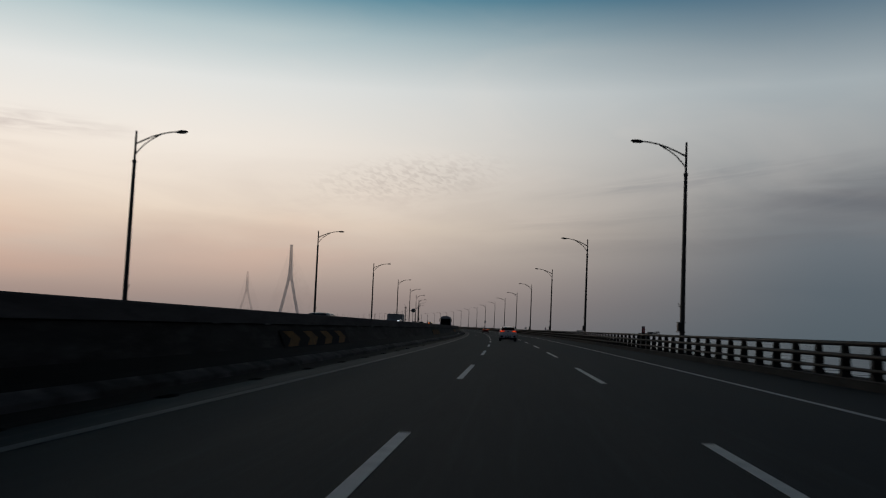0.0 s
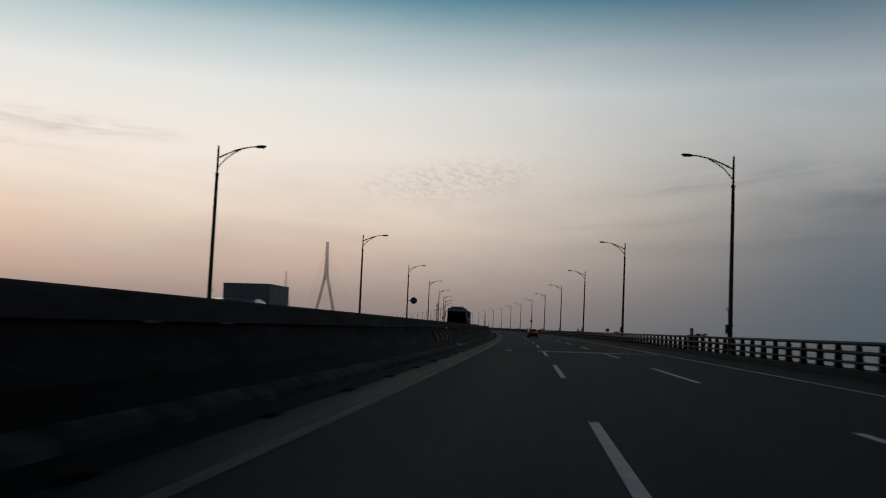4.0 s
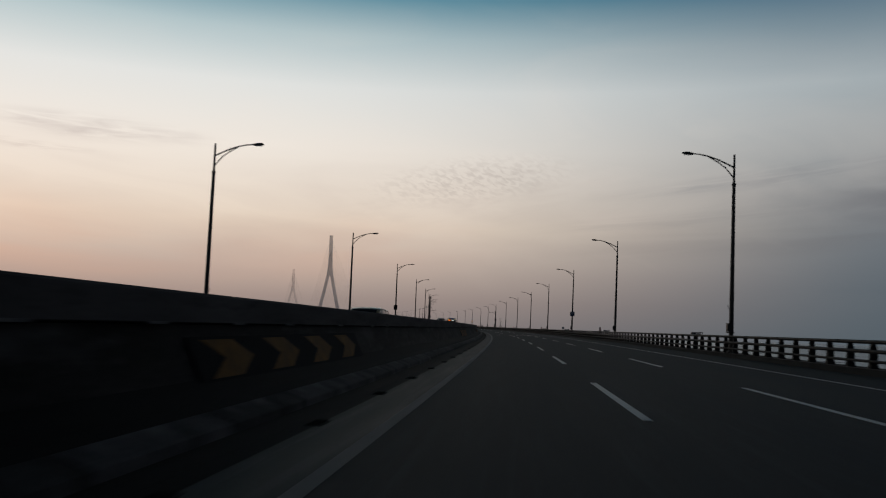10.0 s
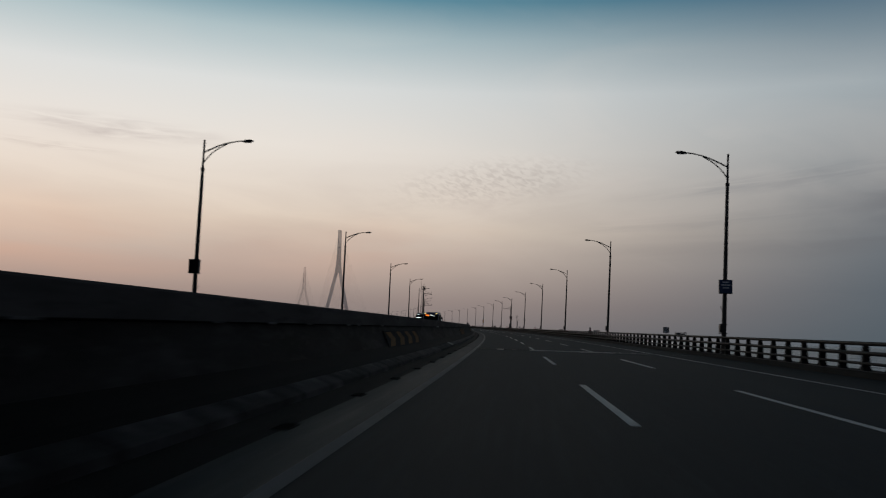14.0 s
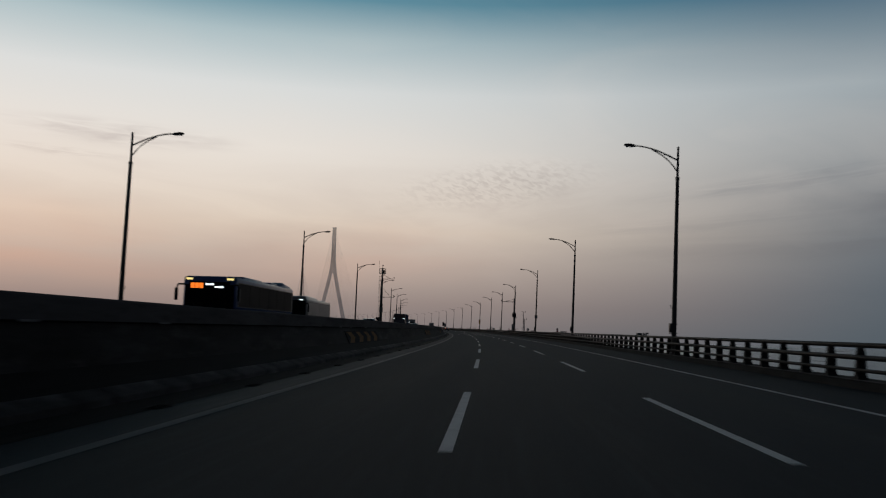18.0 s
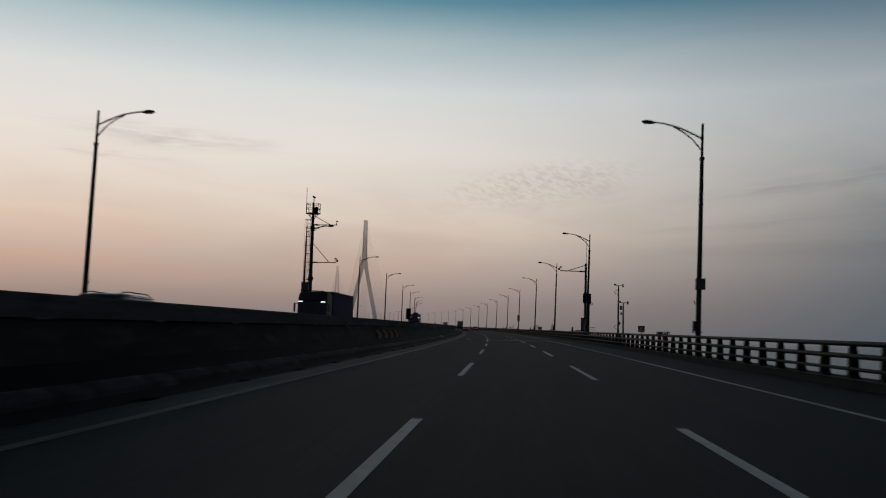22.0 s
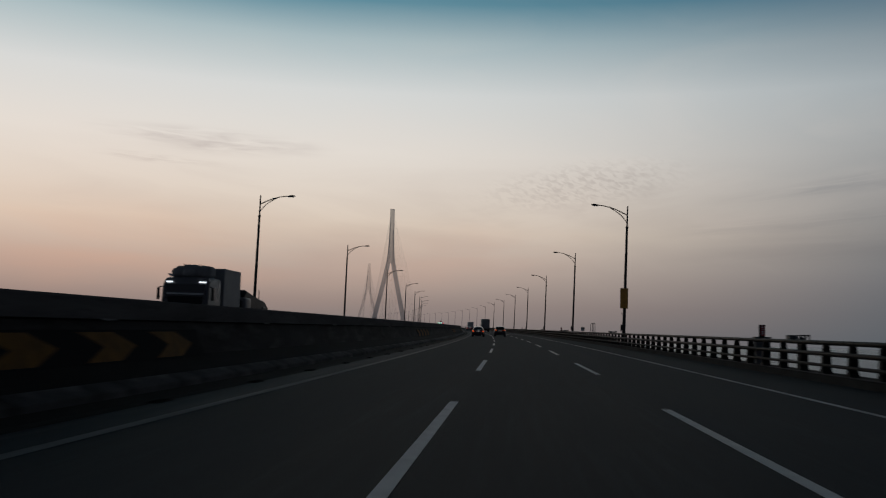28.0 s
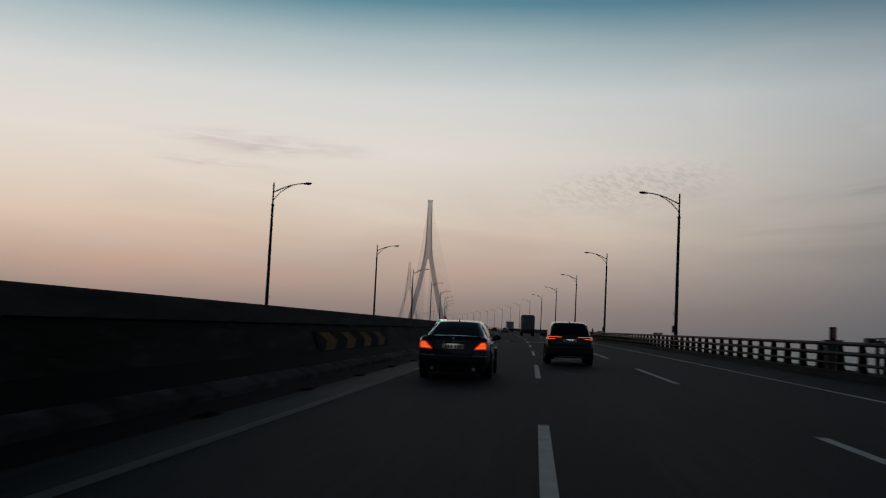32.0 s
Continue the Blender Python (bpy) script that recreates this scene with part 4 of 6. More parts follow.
BLUE_PAINT = paint("dark_blue_coach_paint", (0.014, 0.024, 0.085), coat=0.0, rough=0.6, spec=0.12)
ROOF_BLUE = paint("blue_coach_roof_paint", (0.035, 0.070, 0.20), coat=0.2, rough=0.45, spec=0.4)
CHROME = mat("chrome", (0.85, 0.85, 0.85), 0.28, metal=1.0, spread=0.05, grain=60, patch=2, bump=0.0)
RIM = mat("alloy_rim", (0.20, 0.20, 0.21), 0.3, metal=0.9, spread=0.1, grain=60, patch=3, bump=0.0)
GLASS = mat("tinted_glass", (0.012, 0.014, 0.017), 0.08, spread=0.05, grain=3, patch=1, bump=0.0, spec=0.6)
TAIL = mat("lit_tail_lamp", (0.5, 0.04, 0.02), 0.3, spread=0.1, grain=60, patch=8, bump=0.0, emit=(1.0, 0.14, 0.025), power=1.0)
TAIL_FILL = mat("faintly_lit_lens", (0.22, 0.012, 0.010), 0.2, spread=0.15, grain=60, patch=8, bump=0.0, emit=(1.0, 0.03, 0.01), power=0.16)
TAIL_DIM = mat("tail_lamp_lens", (0.25, 0.015, 0.012), 0.2, spread=0.1, grain=60, patch=8, bump=0.0, emit=(1.0, 0.035, 0.012), power=0.42)
WHITE_LIGHT = mat("white_marker_lamp", (0.8, 0.8, 0.8), 0.3, spread=0.05, grain=60, patch=8, bump=0.0, emit=(0.85, 0.93, 1.0), power=1.6)
PLATE = mat("number_plate", (0.72, 0.72, 0.70), 0.5, spread=0.1, grain=60, patch=5, bump=0.0)
PLATE_INK = mat("plate_ink", (0.10, 0.10, 0.11), 0.6, spread=0.1, grain=60, patch=5, bump=0.0)
COACH_GLASS = mat("coach_window_film", (0.0035, 0.0045, 0.006), 0.5, spread=0.1, grain=3, patch=0.6, bump=0.0, spec=0.02)
LENS_OFF = mat("unlit_red_lens", (0.12, 0.01, 0.01), 0.25, spread=0.1, grain=60, patch=8, bump=0.0)
PLATE_LIGHT = mat("plate_lamp_glow", (0.8, 0.8, 0.8), 0.4, spread=0.05, grain=60, patch=8, bump=0.0, emit=(1.0, 0.93, 0.85), power=2.6)
# Dark cover with haze mixed into its colour for the truck far ahead.
TARP = mat("haze_lightened_tarpaulin", (0.30, 0.29, 0.28), 0.8, spread=0.35, grain=8, patch=1.2, bump=0.5)
CONTAINER_BLUE = mat("dark_blue_container", (0.019, 0.042, 0.100), 0.7, spread=0.3, grain=15, patch=1.0, bump=0.1, spec=0.1)
# Paled to imitate haze on the distant box truck; also used as pale trim.
PALE_BOX = mat("pale_hazed_truck_box", (0.62, 0.62, 0.60), 0.6, spread=0.2, grain=15, patch=1.0, bump=0.1)
BOX_GREY = mat("grey_truck_box", (0.28, 0.285, 0.28), 0.6, spread=0.2, grain=15, patch=1.0, bump=0.1)


def ease(y, pts):
    """Smooth height through (y, z) points."""
    if y <= pts[0][0]:
        return pts[0][1]
    for i in range(len(pts) - 1):
        (y0, z0), (y1, z1) = pts[i], pts[i + 1]
        if y <= y1:
            f = (y - y0) / (y1 - y0)
            s0 = (z1 - pts[i - 1][1]) / (y1 - pts[i - 1][0]) if i else (z1 - z0) / (y1 - y0)
            s1 = (pts[i + 2][1] - z0) / (pts[i + 2][0] - y0) if i + 2 < len(pts) else (z1 - z0) / (y1 - y0)
            d = y1 - y0
            return (2 * f ** 3 - 3 * f * f + 1) * z0 + (f ** 3 - 2 * f * f + f) * d * s0 + (3 * f * f - 2 * f ** 3) * z1 + (f ** 3 - f * f) * d * s1
    return pts[-1][1]


def loft(sections, caps=True):
    bm = bmesh.new()
    rings = [[bm.verts.new(q) for q in sec] for sec in sections]
    k = len(rings[0])
    for a, b in zip(rings, rings[1:]):
        for q in range(k):
            bm.faces.new((a[q], a[(q + 1) % k], b[(q + 1) % k], b[q]))
    if caps:
        bm.faces.new(rings[0])
        bm.faces.new(rings[-1])
    return bm


def sheet(rows):
    bm = bmesh.new()
    v = [[bm.verts.new(q) for q in r] for r in rows]
    for a, b in zip(v, v[1:]):
        for q in range(len(a) - 1):
            bm.faces.new((a[q], a[q + 1], b[q + 1], b[q]))
    return bm


def revolve(profile, x, y, z, seg=30):
    """A wheel-like solid about the x axis: profile of (x, radius)."""
    bm = bmesh.new()
    rings = []
    for px, r in profile:
        rings.append([bm.verts.new((x + px, y + r * math.cos(a), z + r * math.sin(a))) for a in (2 * math.pi * k / seg for k in range(seg))])
    for a, b in zip(rings, rings[1:]):
        for q in range(seg):
            bm.faces.new((a[q], a[(q + 1) % seg], b[(q + 1) % seg], b[q]))
    bm.faces.new(rings[0])
    bm.faces.new(rings[-1])
    return bm


def wheel(parent, x, y, r, w, side):
    h = w / 2
    tyre = revolve([(-h * 0.9, r * 0.68), (-h, r * 0.80), (-h * 0.92, r * 0.93), (-h * 0.72, r * 0.985), (0, r), (h * 0.72, r * 0.985), (h * 0.92, r * 0.93), (h, r * 0.80), (h * 0.9, r * 0.68)], x, y, r)
    t = part("wheel", tyre, BLACK, parent, "black tyre with alloy rim", smooth=True)
    face = x + side * (h * 0.9 + 0.004)
    part("rim", cyl(r * 0.66, 0.012, face, y, r, "X", 28), TRIM, t)
    lip = revolve([(-0.006, r * 0.63), (-0.010, r * 0.67), (0.010, r * 0.67), (0.006, r * 0.63)], face + side * 0.006, y, r)
    part("rim_lip", lip, RIM, t)
    spokes = bmesh.new()
    for q in range(10):
        a = 2 * math.pi * (q // 2) / 5 + 0.3 + (0.13 if q % 2 else -0.13)
        m = Matrix.Translation((face + side * 0.012, y, r)) @ Matrix.Rotation(a, 4, "X") @ Matrix.Translation((0, 0, r * 0.36)) @ Matrix.Diagonal((0.014, 0.034, r * 0.54, 1))
        bmesh.ops.create_cube(spokes, size=1.0, matrix=m)
    part("spokes", spokes, RIM, t)
    part("hub_cap", cyl(r * 0.14, 0.024, face + side * 0.014, y, r, "X", 14), RIM, t)
    return t


def arch_ring(x, y, r, w=0.028):
    bm = bmesh.new()
    rows = []
    for k in range(15):
        a = math.pi * (k / 14 * 1.12 - 0.06)
        c, s = math.cos(a), math.sin(a)
        rows.append([bm.verts.new((x + dx, y + rr * c, r + rr * s)) for dx, rr in ((-w / 2, r * 1.07), (w / 2, r * 1.07), (w / 2, r * 1.19), (-w / 2, r * 1.19))])
    for a, b in zip(rows, rows[1:]):
        for q in range(4):
            bm.faces.new((a[q], a[(q + 1) % 4], b[(q + 1) % 4], b[q]))
    bm.faces.new(rows[0])
    bm.faces.new(rows[-1])
    return bm


def mirror_shell(x, y, z):
    bm = bmesh.new()
    bmesh.ops.create_uvsphere(bm, u_segments=14, v_segments=8, radius=1.0, matrix=Matrix.Translation((x, y, z)) @ Matrix.Diagonal((0.125, 0.10, 0.082, 1)))
    for v in bm.verts:
        v.co.y = max(v.co.y, y - 0.055)
    return bm


def car(name, label, hull, cab, wb, wt, axles, r, body_m, group="", fin=True, rails=False, cladding=None, glass=(1.0, 0.95), chrome=True, split=0.42, fin_size=1.0):
    """A car, nose towards +y. hull: rows of y, half width, bottom, shoulder, top; cab: the roof's line."""
    c = thing(name, label, "car", group)
    secs = []
    for y, w, zb, zs, zt in hull:
        half = [(0, zb), (w * 0.86, zb), (w * 0.965, zb + 0.10), (w, zb + 0.27), (w * 0.985, (zb + zs) / 2 + 0.05), (w * 0.995, zs - 0.14), (w * 0.955, zs - 0.03), (w * 0.88, zs + 0.012), (w * 0.55, zt - 0.01), (0, zt)]
        secs.append([(x, y, z) for x, z in half] + [(-x, y, z) for x, z in reversed(half[1:-1])])
    part("body", loft(secs), body_m, c, smooth=True)
    belt = [(row[0], row[3]) for row in hull]
    ys = [cab[0][0] + (cab[-1][0] - cab[0][0]) * i / 22 for i in range(23)]

    def width_at(y):
        f = (y - ys[0]) / (ys[-1] - ys[0])
        return 1.0 - 0.085 * (2 * f - 1) ** 4 - 0.035 * abs(2 * f - 1)

    def section(y, grow=0.0):
        z, zb = ease(y, cab) + grow, ease(y, belt) - 0.04
        z = max(z, zb + 0.03)
        k = width_at(y)
        b, t = wb * k + grow, wt * k + grow
        h = min(1.0, (z - zb) / 0.42)
        t = b + (t - b) * h
        return [(b, zb), (b + (t - b) * 0.45 + 0.012, zb + (z - zb) * 0.5), (t, z - 0.075 * h), (t * 0.86, z - 0.022 * h), (t * 0.45, z - 0.004), (0, z)]
    part("roof", loft([[(x, y, z) for x, z in section(y)] + [(-x, y, z) for x, z in reversed(section(y)[:-1])] for y in ys]), body_m, c, smooth=True)

    def on_side(y, v, sx, grow=0.008):
        a, m, t = section(y, grow)[:3]
        p, q, f = (a, m, v * 2) if v < 0.5 else (m, t, v * 2 - 1)
        return (sx * (p[0] + (q[0] - p[0]) * f), y, p[1] + (q[1] - p[1]) * f)
    back, front = cab[1][0], cab[-2][0]
    y_cut = back + (front - back) * split
    for sx in (-1, 1):
        for y0, y1, lean0, lean1 in ((back - 0.28, y_cut - 0.04, 0.34, 0.02), (y_cut + 0.04, front + 0.42, -0.02, -0.52)):
            rows = []
            for i in range(9):
                f = i / 8
                row = []
                for v in (0.16, 0.36, 0.56, 0.76, 0.93):
                    g = (v - 0.16) / 0.77
                    ya, yb = y0 + lean0 * g, y1 + lean1 * g
                    row.append(on_side(ya + (yb - ya) * f, v, sx))
                rows.append(row)
            part("side_window", sheet(rows), GLASS, c, "dark tinted side window", smooth=True)
        if chrome:
            line = [on_side(back - 0.30 + (front + 0.44 - back + 0.30) * i / 14, 0.12, sx, 0.014) for i in range(15)]
            part("window_trim", tube(line, 0.011, 5), CHROME, c)
            arch = [on_side(back - 0.36 + (front + 0.25 - back + 0.36) * i / 14, 0.10 + 0.88 * min(1.0, math.sin(math.pi * min(max(0.06 + i / 14 * 0.96, 0), 1)) * 1.7), sx, 0.014) for i in range(15)]
            part("window_trim", tube(arch, 0.011, 5), CHROME, c)
        for yd in (y_cut, front + 0.1):
            part("door_handle", box(0.03, 0.20, 0.035, sx * (hull[5][1] * 0.992), yd - 0.38, ease(yd, belt) - 0.15, 0.008), CHROME if chrome else body_m, c)
        mx, my = sx * (wb + 0.11), front + 0.62
        part("mirror", mirror_shell(mx, my, ease(my, belt) + 0.09), TRIM if name != "silver_sedan" else body_m, c, smooth=True)
        part("mirror_glass", cyl(0.075, 0.004, mx, my - 0.058, ease(my, belt) + 0.09, "Y", 14), GLASS, c)
        part("mirror_stalk", box(0.12, 0.05, 0.04, sx * (wb + 0.02), my, ease(my, belt) + 0.0), TRIM, c)
    for label_, y0, y1, w0, w1 in (("rear_window", cab[0][0] + 0.05, cab[1][0] + 0.06, *glass), ("windscreen", cab[-1][0] - 0.08, cab[-2][0] - 0.05, 1.0, 0.95)):
        rows = []
        for i in range(8):
            f = i / 7
            y = y0 + (y1 - y0) * f
            sec = section(y, 0.009)
            half = (w0 + (w1 - w0) * f) * sec[3][0]
            row = []
            for j in range(9):
                x = -half + 2 * half * j / 8
                ax = abs(x)
                (xa, za), (xb, zb_), (xc, zc) = sec[5], sec[4], sec[3]
                z = za + (zb_ - za) * ax / max(xb, 1e-4) if ax < xb else zb_ + (zc - zb_) * (ax - xb) / max(xc - xb, 1e-4)
                row.append((x, y, z + 0.006))
            rows.append(row)
        part(label_, sheet(rows), GLASS, c, "dark sloping glass", smooth=True)
    w = hull[5][1]
    for y in axles:
        for sx in (-1, 1):
            # The body is closed here: a black disc imitates the shaded hollow.
            part("wheel_well_shade", cyl(r * 1.09, 0.02, sx * (w - 0.006), y, r + 0.01, "X", 28), BLACK, c)
            part("wheel_arch", arch_ring(sx * (w - 0.002), y, r), body_m if cladding is None else cladding, c, smooth=True)
            wheel(c, sx * (w - 0.095), y, r, 0.225, sx)
    yr = hull[0][0]
    zt = hull[2][4]
    part("rear_bumper_base", box(w * 1.55, 0.10, 0.20, 0, yr + 0.08, hull[0][2] - 0.13, 0.03), TRIM, c)
    part("sill", box(w * 1.9, abs(axles[1] - axles[0]) - 2 * r, 0.09, 0, (axles[0] + axles[1]) / 2, hull[5][2] - 0.02, 0.02), cladding or TRIM, c)
    if fin:
        part("antenna_fin", slab([(x * fin_size, z * fin_size) for x, z in ((-0.05, 0), (0.09, 0), (-0.02, 0.052), (-0.05, 0.056))], -0.014, 0.014), body_m, c).matrix_local = Matrix.Translation((0, cab[1][0] + 0.20, ease(cab[1][0] + 0.2, cab) - 0.008)) @ Matrix.Rotation(radians(90), 4, "Z")
    if rails:
        for sx in (-1, 1):
            pts = [(sx * wt * 0.86, y, ease(y, cab) + (0.0 if q in (0, 6) else 0.035)) for q, y in enumerate([back + 0.02 + (front - back + 0.1) * k / 6 for k in range(7)])]
            part("roof_rail", tube(pts, 0.018, 6), TRIM, c)
    for sx in (-1, 1):
        part("headlamp", box(0.34, 0.16, 0.13, sx * w * 0.68, hull[-3][0] + 0.04, hull[-3][3] - 0.19, 0.03), RIM, c)
    return c


def number_plate(c, y, z, w=0.52, h=0.11, lit=True):
    p = part("number_plate", box(w, 0.018, h, 0, y, z, 0.004), PLATE, c, "pale number plate")
    ledge = part("plate_ledge", box(w * 0.9, 0.075, 0.012, 0, y - 0.03, z + h + 0.028), TRIM, c)
    part("ledge_lip", box(w * 0.9, 0.010, 0.026, 0, y - 0.064, z + h + 0.006), TRIM, ledge)
    if lit:
        part("plate_lamp", box(w * 0.6, 0.022, 0.010, 0, y - 0.042, z + h + 0.016), PLATE_LIGHT, ledge, "small lit plate lamp")
    for x, bw in ((-0.17, 0.04), (-0.11, 0.04), (-0.04, 0.05), (0.06, 0.04), (0.12, 0.04), (0.17, 0.04)):
        part("plate_bar", box(bw * w / 0.52, 0.006, h * 0.55, x * w / 0.52, y - 0.011, z + h * 0.22), PLATE_INK, p)


SEDAN = [(-2.50, 0.62, 0.44, 0.80, 0.83), (-2.475, 0.74, 0.36, 0.92, 0.955), (-2.42, 0.82, 0.31, 0.995, 1.04), (-2.30, 0.87, 0.28, 1.03, 1.08), (-1.75, 0.905, 0.23, 1.02, 1.08),
         (-0.6, 0.915, 0.20, 0.975, 1.02), (0.8, 0.91, 0.20, 0.94, 0.99), (1.5, 0.90, 0.22, 0.90, 0.97), (2.15, 0.85, 0.25, 0.80, 0.85), (2.40, 0.74, 0.30, 0.68, 0.72), (2.48, 0.58, 0.38, 0.58, 0.60)]
SEDAN_CAB = [(-1.86, 1.05), (-0.92, 1.40), (-0.15, 1.475), (0.45, 1.425), (1.35, 0.97)]


def dark_sedan():
    c = car("black_sedan", "black executive sedan with lit orange-red tail lamps", SEDAN, SEDAN_CAB, 0.83, 0.62, (-1.42, 1.43), 0.335, DARK_PAINT)
    for sx in (-1, 1):
        out = [(sx * x, z) for x, z in ((0.51, 0.735), (0.55, 0.730), (0.83, 0.745), (0.842, 0.86), (0.80, 0.925), (0.69, 0.925), (0.58, 0.825))]
        t = part("tail_lamp", slab(out, -2.52, -2.30), TAIL_DIM, c, "lit orange-red tail lamp")
        inner = [(sx * x, z) for x, z in ((0.56, 0.752), (0.80, 0.768), (0.812, 0.855), (0.78, 0.902), (0.70, 0.900), (0.61, 0.812))]
        part("lamp_glow", slab(inner, -2.527, -2.50), TAIL, t)
        part("lens_rib", box(0.24, 0.012, 0.010, sx * 0.69, -2.53, 0.826, rot=(0, -sx * 8, 0)), TAIL_DIM, t)
        part("bumper_strip", box(0.37, 0.03, 0.020, sx * 0.665, -2.535, 0.575, 0.006), CHROME, c)
        part("exhaust", cyl(0.045, 0.10, sx * 0.52, -2.45, 0.255, "Y", 14), CHROME, c)
        part("boot_seam", box(0.008, 0.02, 0.26, sx * 0.49, -2.512, 0.63), TRIM, c)
        part("sensor", cyl(0.015, 0.012, sx * 0.30, -2.536, 0.52, "Y", 10), TRIM, c)
    trim = [(x, -2.505 + 0.05 * (x / 0.53) ** 2, 0.925 - 0.018 * (x / 0.53) ** 2) for x in (-0.53, -0.35, -0.17, 0, 0.17, 0.35, 0.53)]
    part("boot_trim", tube(trim, 0.011, 6), CHROME, c)
    part("boot_lip", box(1.38, 0.08, 0.03, 0, -2.40, 1.035, 0.012), DARK_PAINT, c)
    part("badge", cyl(0.032, 0.02, 0, -2.475, 1.005, "Y", 16), CHROME, c)
    number_plate(c, -2.515, 0.745, 0.55, 0.125)
    part("bumper", box(1.66, 0.16, 0.25, 0, -2.46, 0.36, 0.06), DARK_PAINT, c)
    part("skirt", box(1.52, 0.30, 0.22, 0, -2.33, 0.165, 0.04), TRIM, c)
    for sx in (-1, 1):
        part("mud_flap", box(0.22, 0.03, 0.24, sx * 0.76, -1.84, 0.10), BLACK, c)
    return c


COMPACT = [(-2.32, 0.56, 0.46, 0.84, 0.87), (-2.29, 0.70, 0.38, 0.97, 1.0), (-2.22, 0.78, 0.32, 1.03, 1.07), (-2.08, 0.82, 0.28, 1.035, 1.10), (-1.6, 0.86, 0.22, 1.0, 1.07),
           (-0.5, 0.865, 0.19, 0.95, 1.0), (0.8, 0.86, 0.19, 0.92, 0.97), (1.4, 0.85, 0.21, 0.88, 0.94), (2.0, 0.80, 0.24, 0.77, 0.82), (2.24, 0.69, 0.29, 0.64, 0.68), (2.32, 0.52, 0.37, 0.55, 0.57)]
COMPACT_CAB = [(-1.96, 1.05), (-1.05, 1.345), (-0.20, 1.435), (0.40, 1.39), (1.30, 0.95)]


def red_sedan():
    c = car("red_sedan", "dark red compact sedan with angular lit tail lamps", COMPACT, COMPACT_CAB, 0.78, 0.59, (-1.32, 1.38), 0.32, RED_PAINT)
    for sx in (-1, 1):
        out = [(sx * x, z) for x, z in ((0.36, 0.895), (0.46, 0.845), (0.56, 0.88), (0.64, 0.845), (0.79, 0.865), (0.795, 0.94), (0.36, 0.945))]
        t = part("tail_lamp", slab(out, -2.325, -2.18), LENS_OFF, c, "angular red tail lamp")
        for a, b in (((0.37, 0.937), (0.78, 0.925)), ((0.38, 0.90), (0.46, 0.86)), ((0.46, 0.86), (0.55, 0.895)), ((0.55, 0.895), (0.63, 0.86)), ((0.63, 0.86), (0.78, 0.88)), ((0.55, 0.93), (0.63, 0.90))):
            dx, dz = b[0] - a[0], b[1] - a[1]
            n_ = math.hypot(dx, dz)
            ox, oz = -dz / n_ * 0.008, dx / n_ * 0.008
            part("light_line", slab([(sx * (a[0] + ox), a[1] + oz), (sx * (b[0] + ox), b[1] + oz), (sx * (b[0] - ox), b[1] - oz), (sx * (a[0] - ox), a[1] - oz)], -2.335, -2.32), TAIL, t)
        part("reflector", box(0.14, 0.02, 0.022, sx * 0.56, -2.325, 0.50), LENS_OFF, c)
        part("lower_trim", box(0.14, 0.02, 0.022, sx * 0.62, -2.33, 0.60), CHROME, c)
    number_plate(c, -2.335, 0.79)
    part("badge", box(0.12, 0.012, 0.03, 0, -2.31, 0.985), CHROME, c)
    part("boot_lip", box(1.28, 0.10, 0.03, 0, -2.23, 1.065, 0.014), RED_PAINT, c)
    part("bumper", box(1.46, 0.14, 0.24, 0, -2.26, 0.50, 0.06), RED_PAINT, c)
    part("diffuser", box(1.2, 0.10, 0.14, 0, -2.28, 0.34, 0.03), TRIM, c)
    return c


CROSS = [(-2.16, 0.70, 0.46, 0.92, 0.94), (-2.13, 0.82, 0.36, 1.02, 1.04), (-2.05, 0.87, 0.30, 1.06, 1.08), (-1.90, 0.895, 0.27, 1.06, 1.08), (-1.4, 0.90, 0.24, 1.04, 1.06),
         (-0.4, 0.90, 0.23, 0.99, 1.02), (0.8, 0.895, 0.23, 0.97, 1.02), (1.35, 0.89, 0.24, 0.96, 1.03), (1.85, 0.85, 0.27, 0.89, 0.95), (2.10, 0.74, 0.32, 0.76, 0.80), (2.18, 0.56, 0.40, 0.64, 0.66)]
CROSS_CAB = [(-2.04, 1.06), (-1.60, 1.46), (-0.6, 1.545), (0.35, 1.50), (1.25, 1.0)]


HATCH = [(-2.17, 0.70, 0.42, 0.98, 1.02), (-2.14, 0.83, 0.34, 1.08, 1.11), (-2.06, 0.88, 0.29, 1.11, 1.13), (-1.90, 0.895, 0.27, 1.10, 1.12), (-1.4, 0.90, 0.24, 1.06, 1.08),
         (-0.4, 0.90, 0.23, 1.00, 1.03), (0.8, 0.895, 0.23, 0.97, 1.02), (1.35, 0.89, 0.24, 0.96, 1.03), (1.85, 0.85, 0.27, 0.89, 0.95), (2.10, 0.74, 0.32, 0.76, 0.80), (2.18, 0.56, 0.40, 0.64, 0.66)]
HATCH_CAB = [(-2.06, 1.10), (-1.72, 1.44), (-0.6, 1.535), (0.35, 1.49), (1.25, 1.0)]


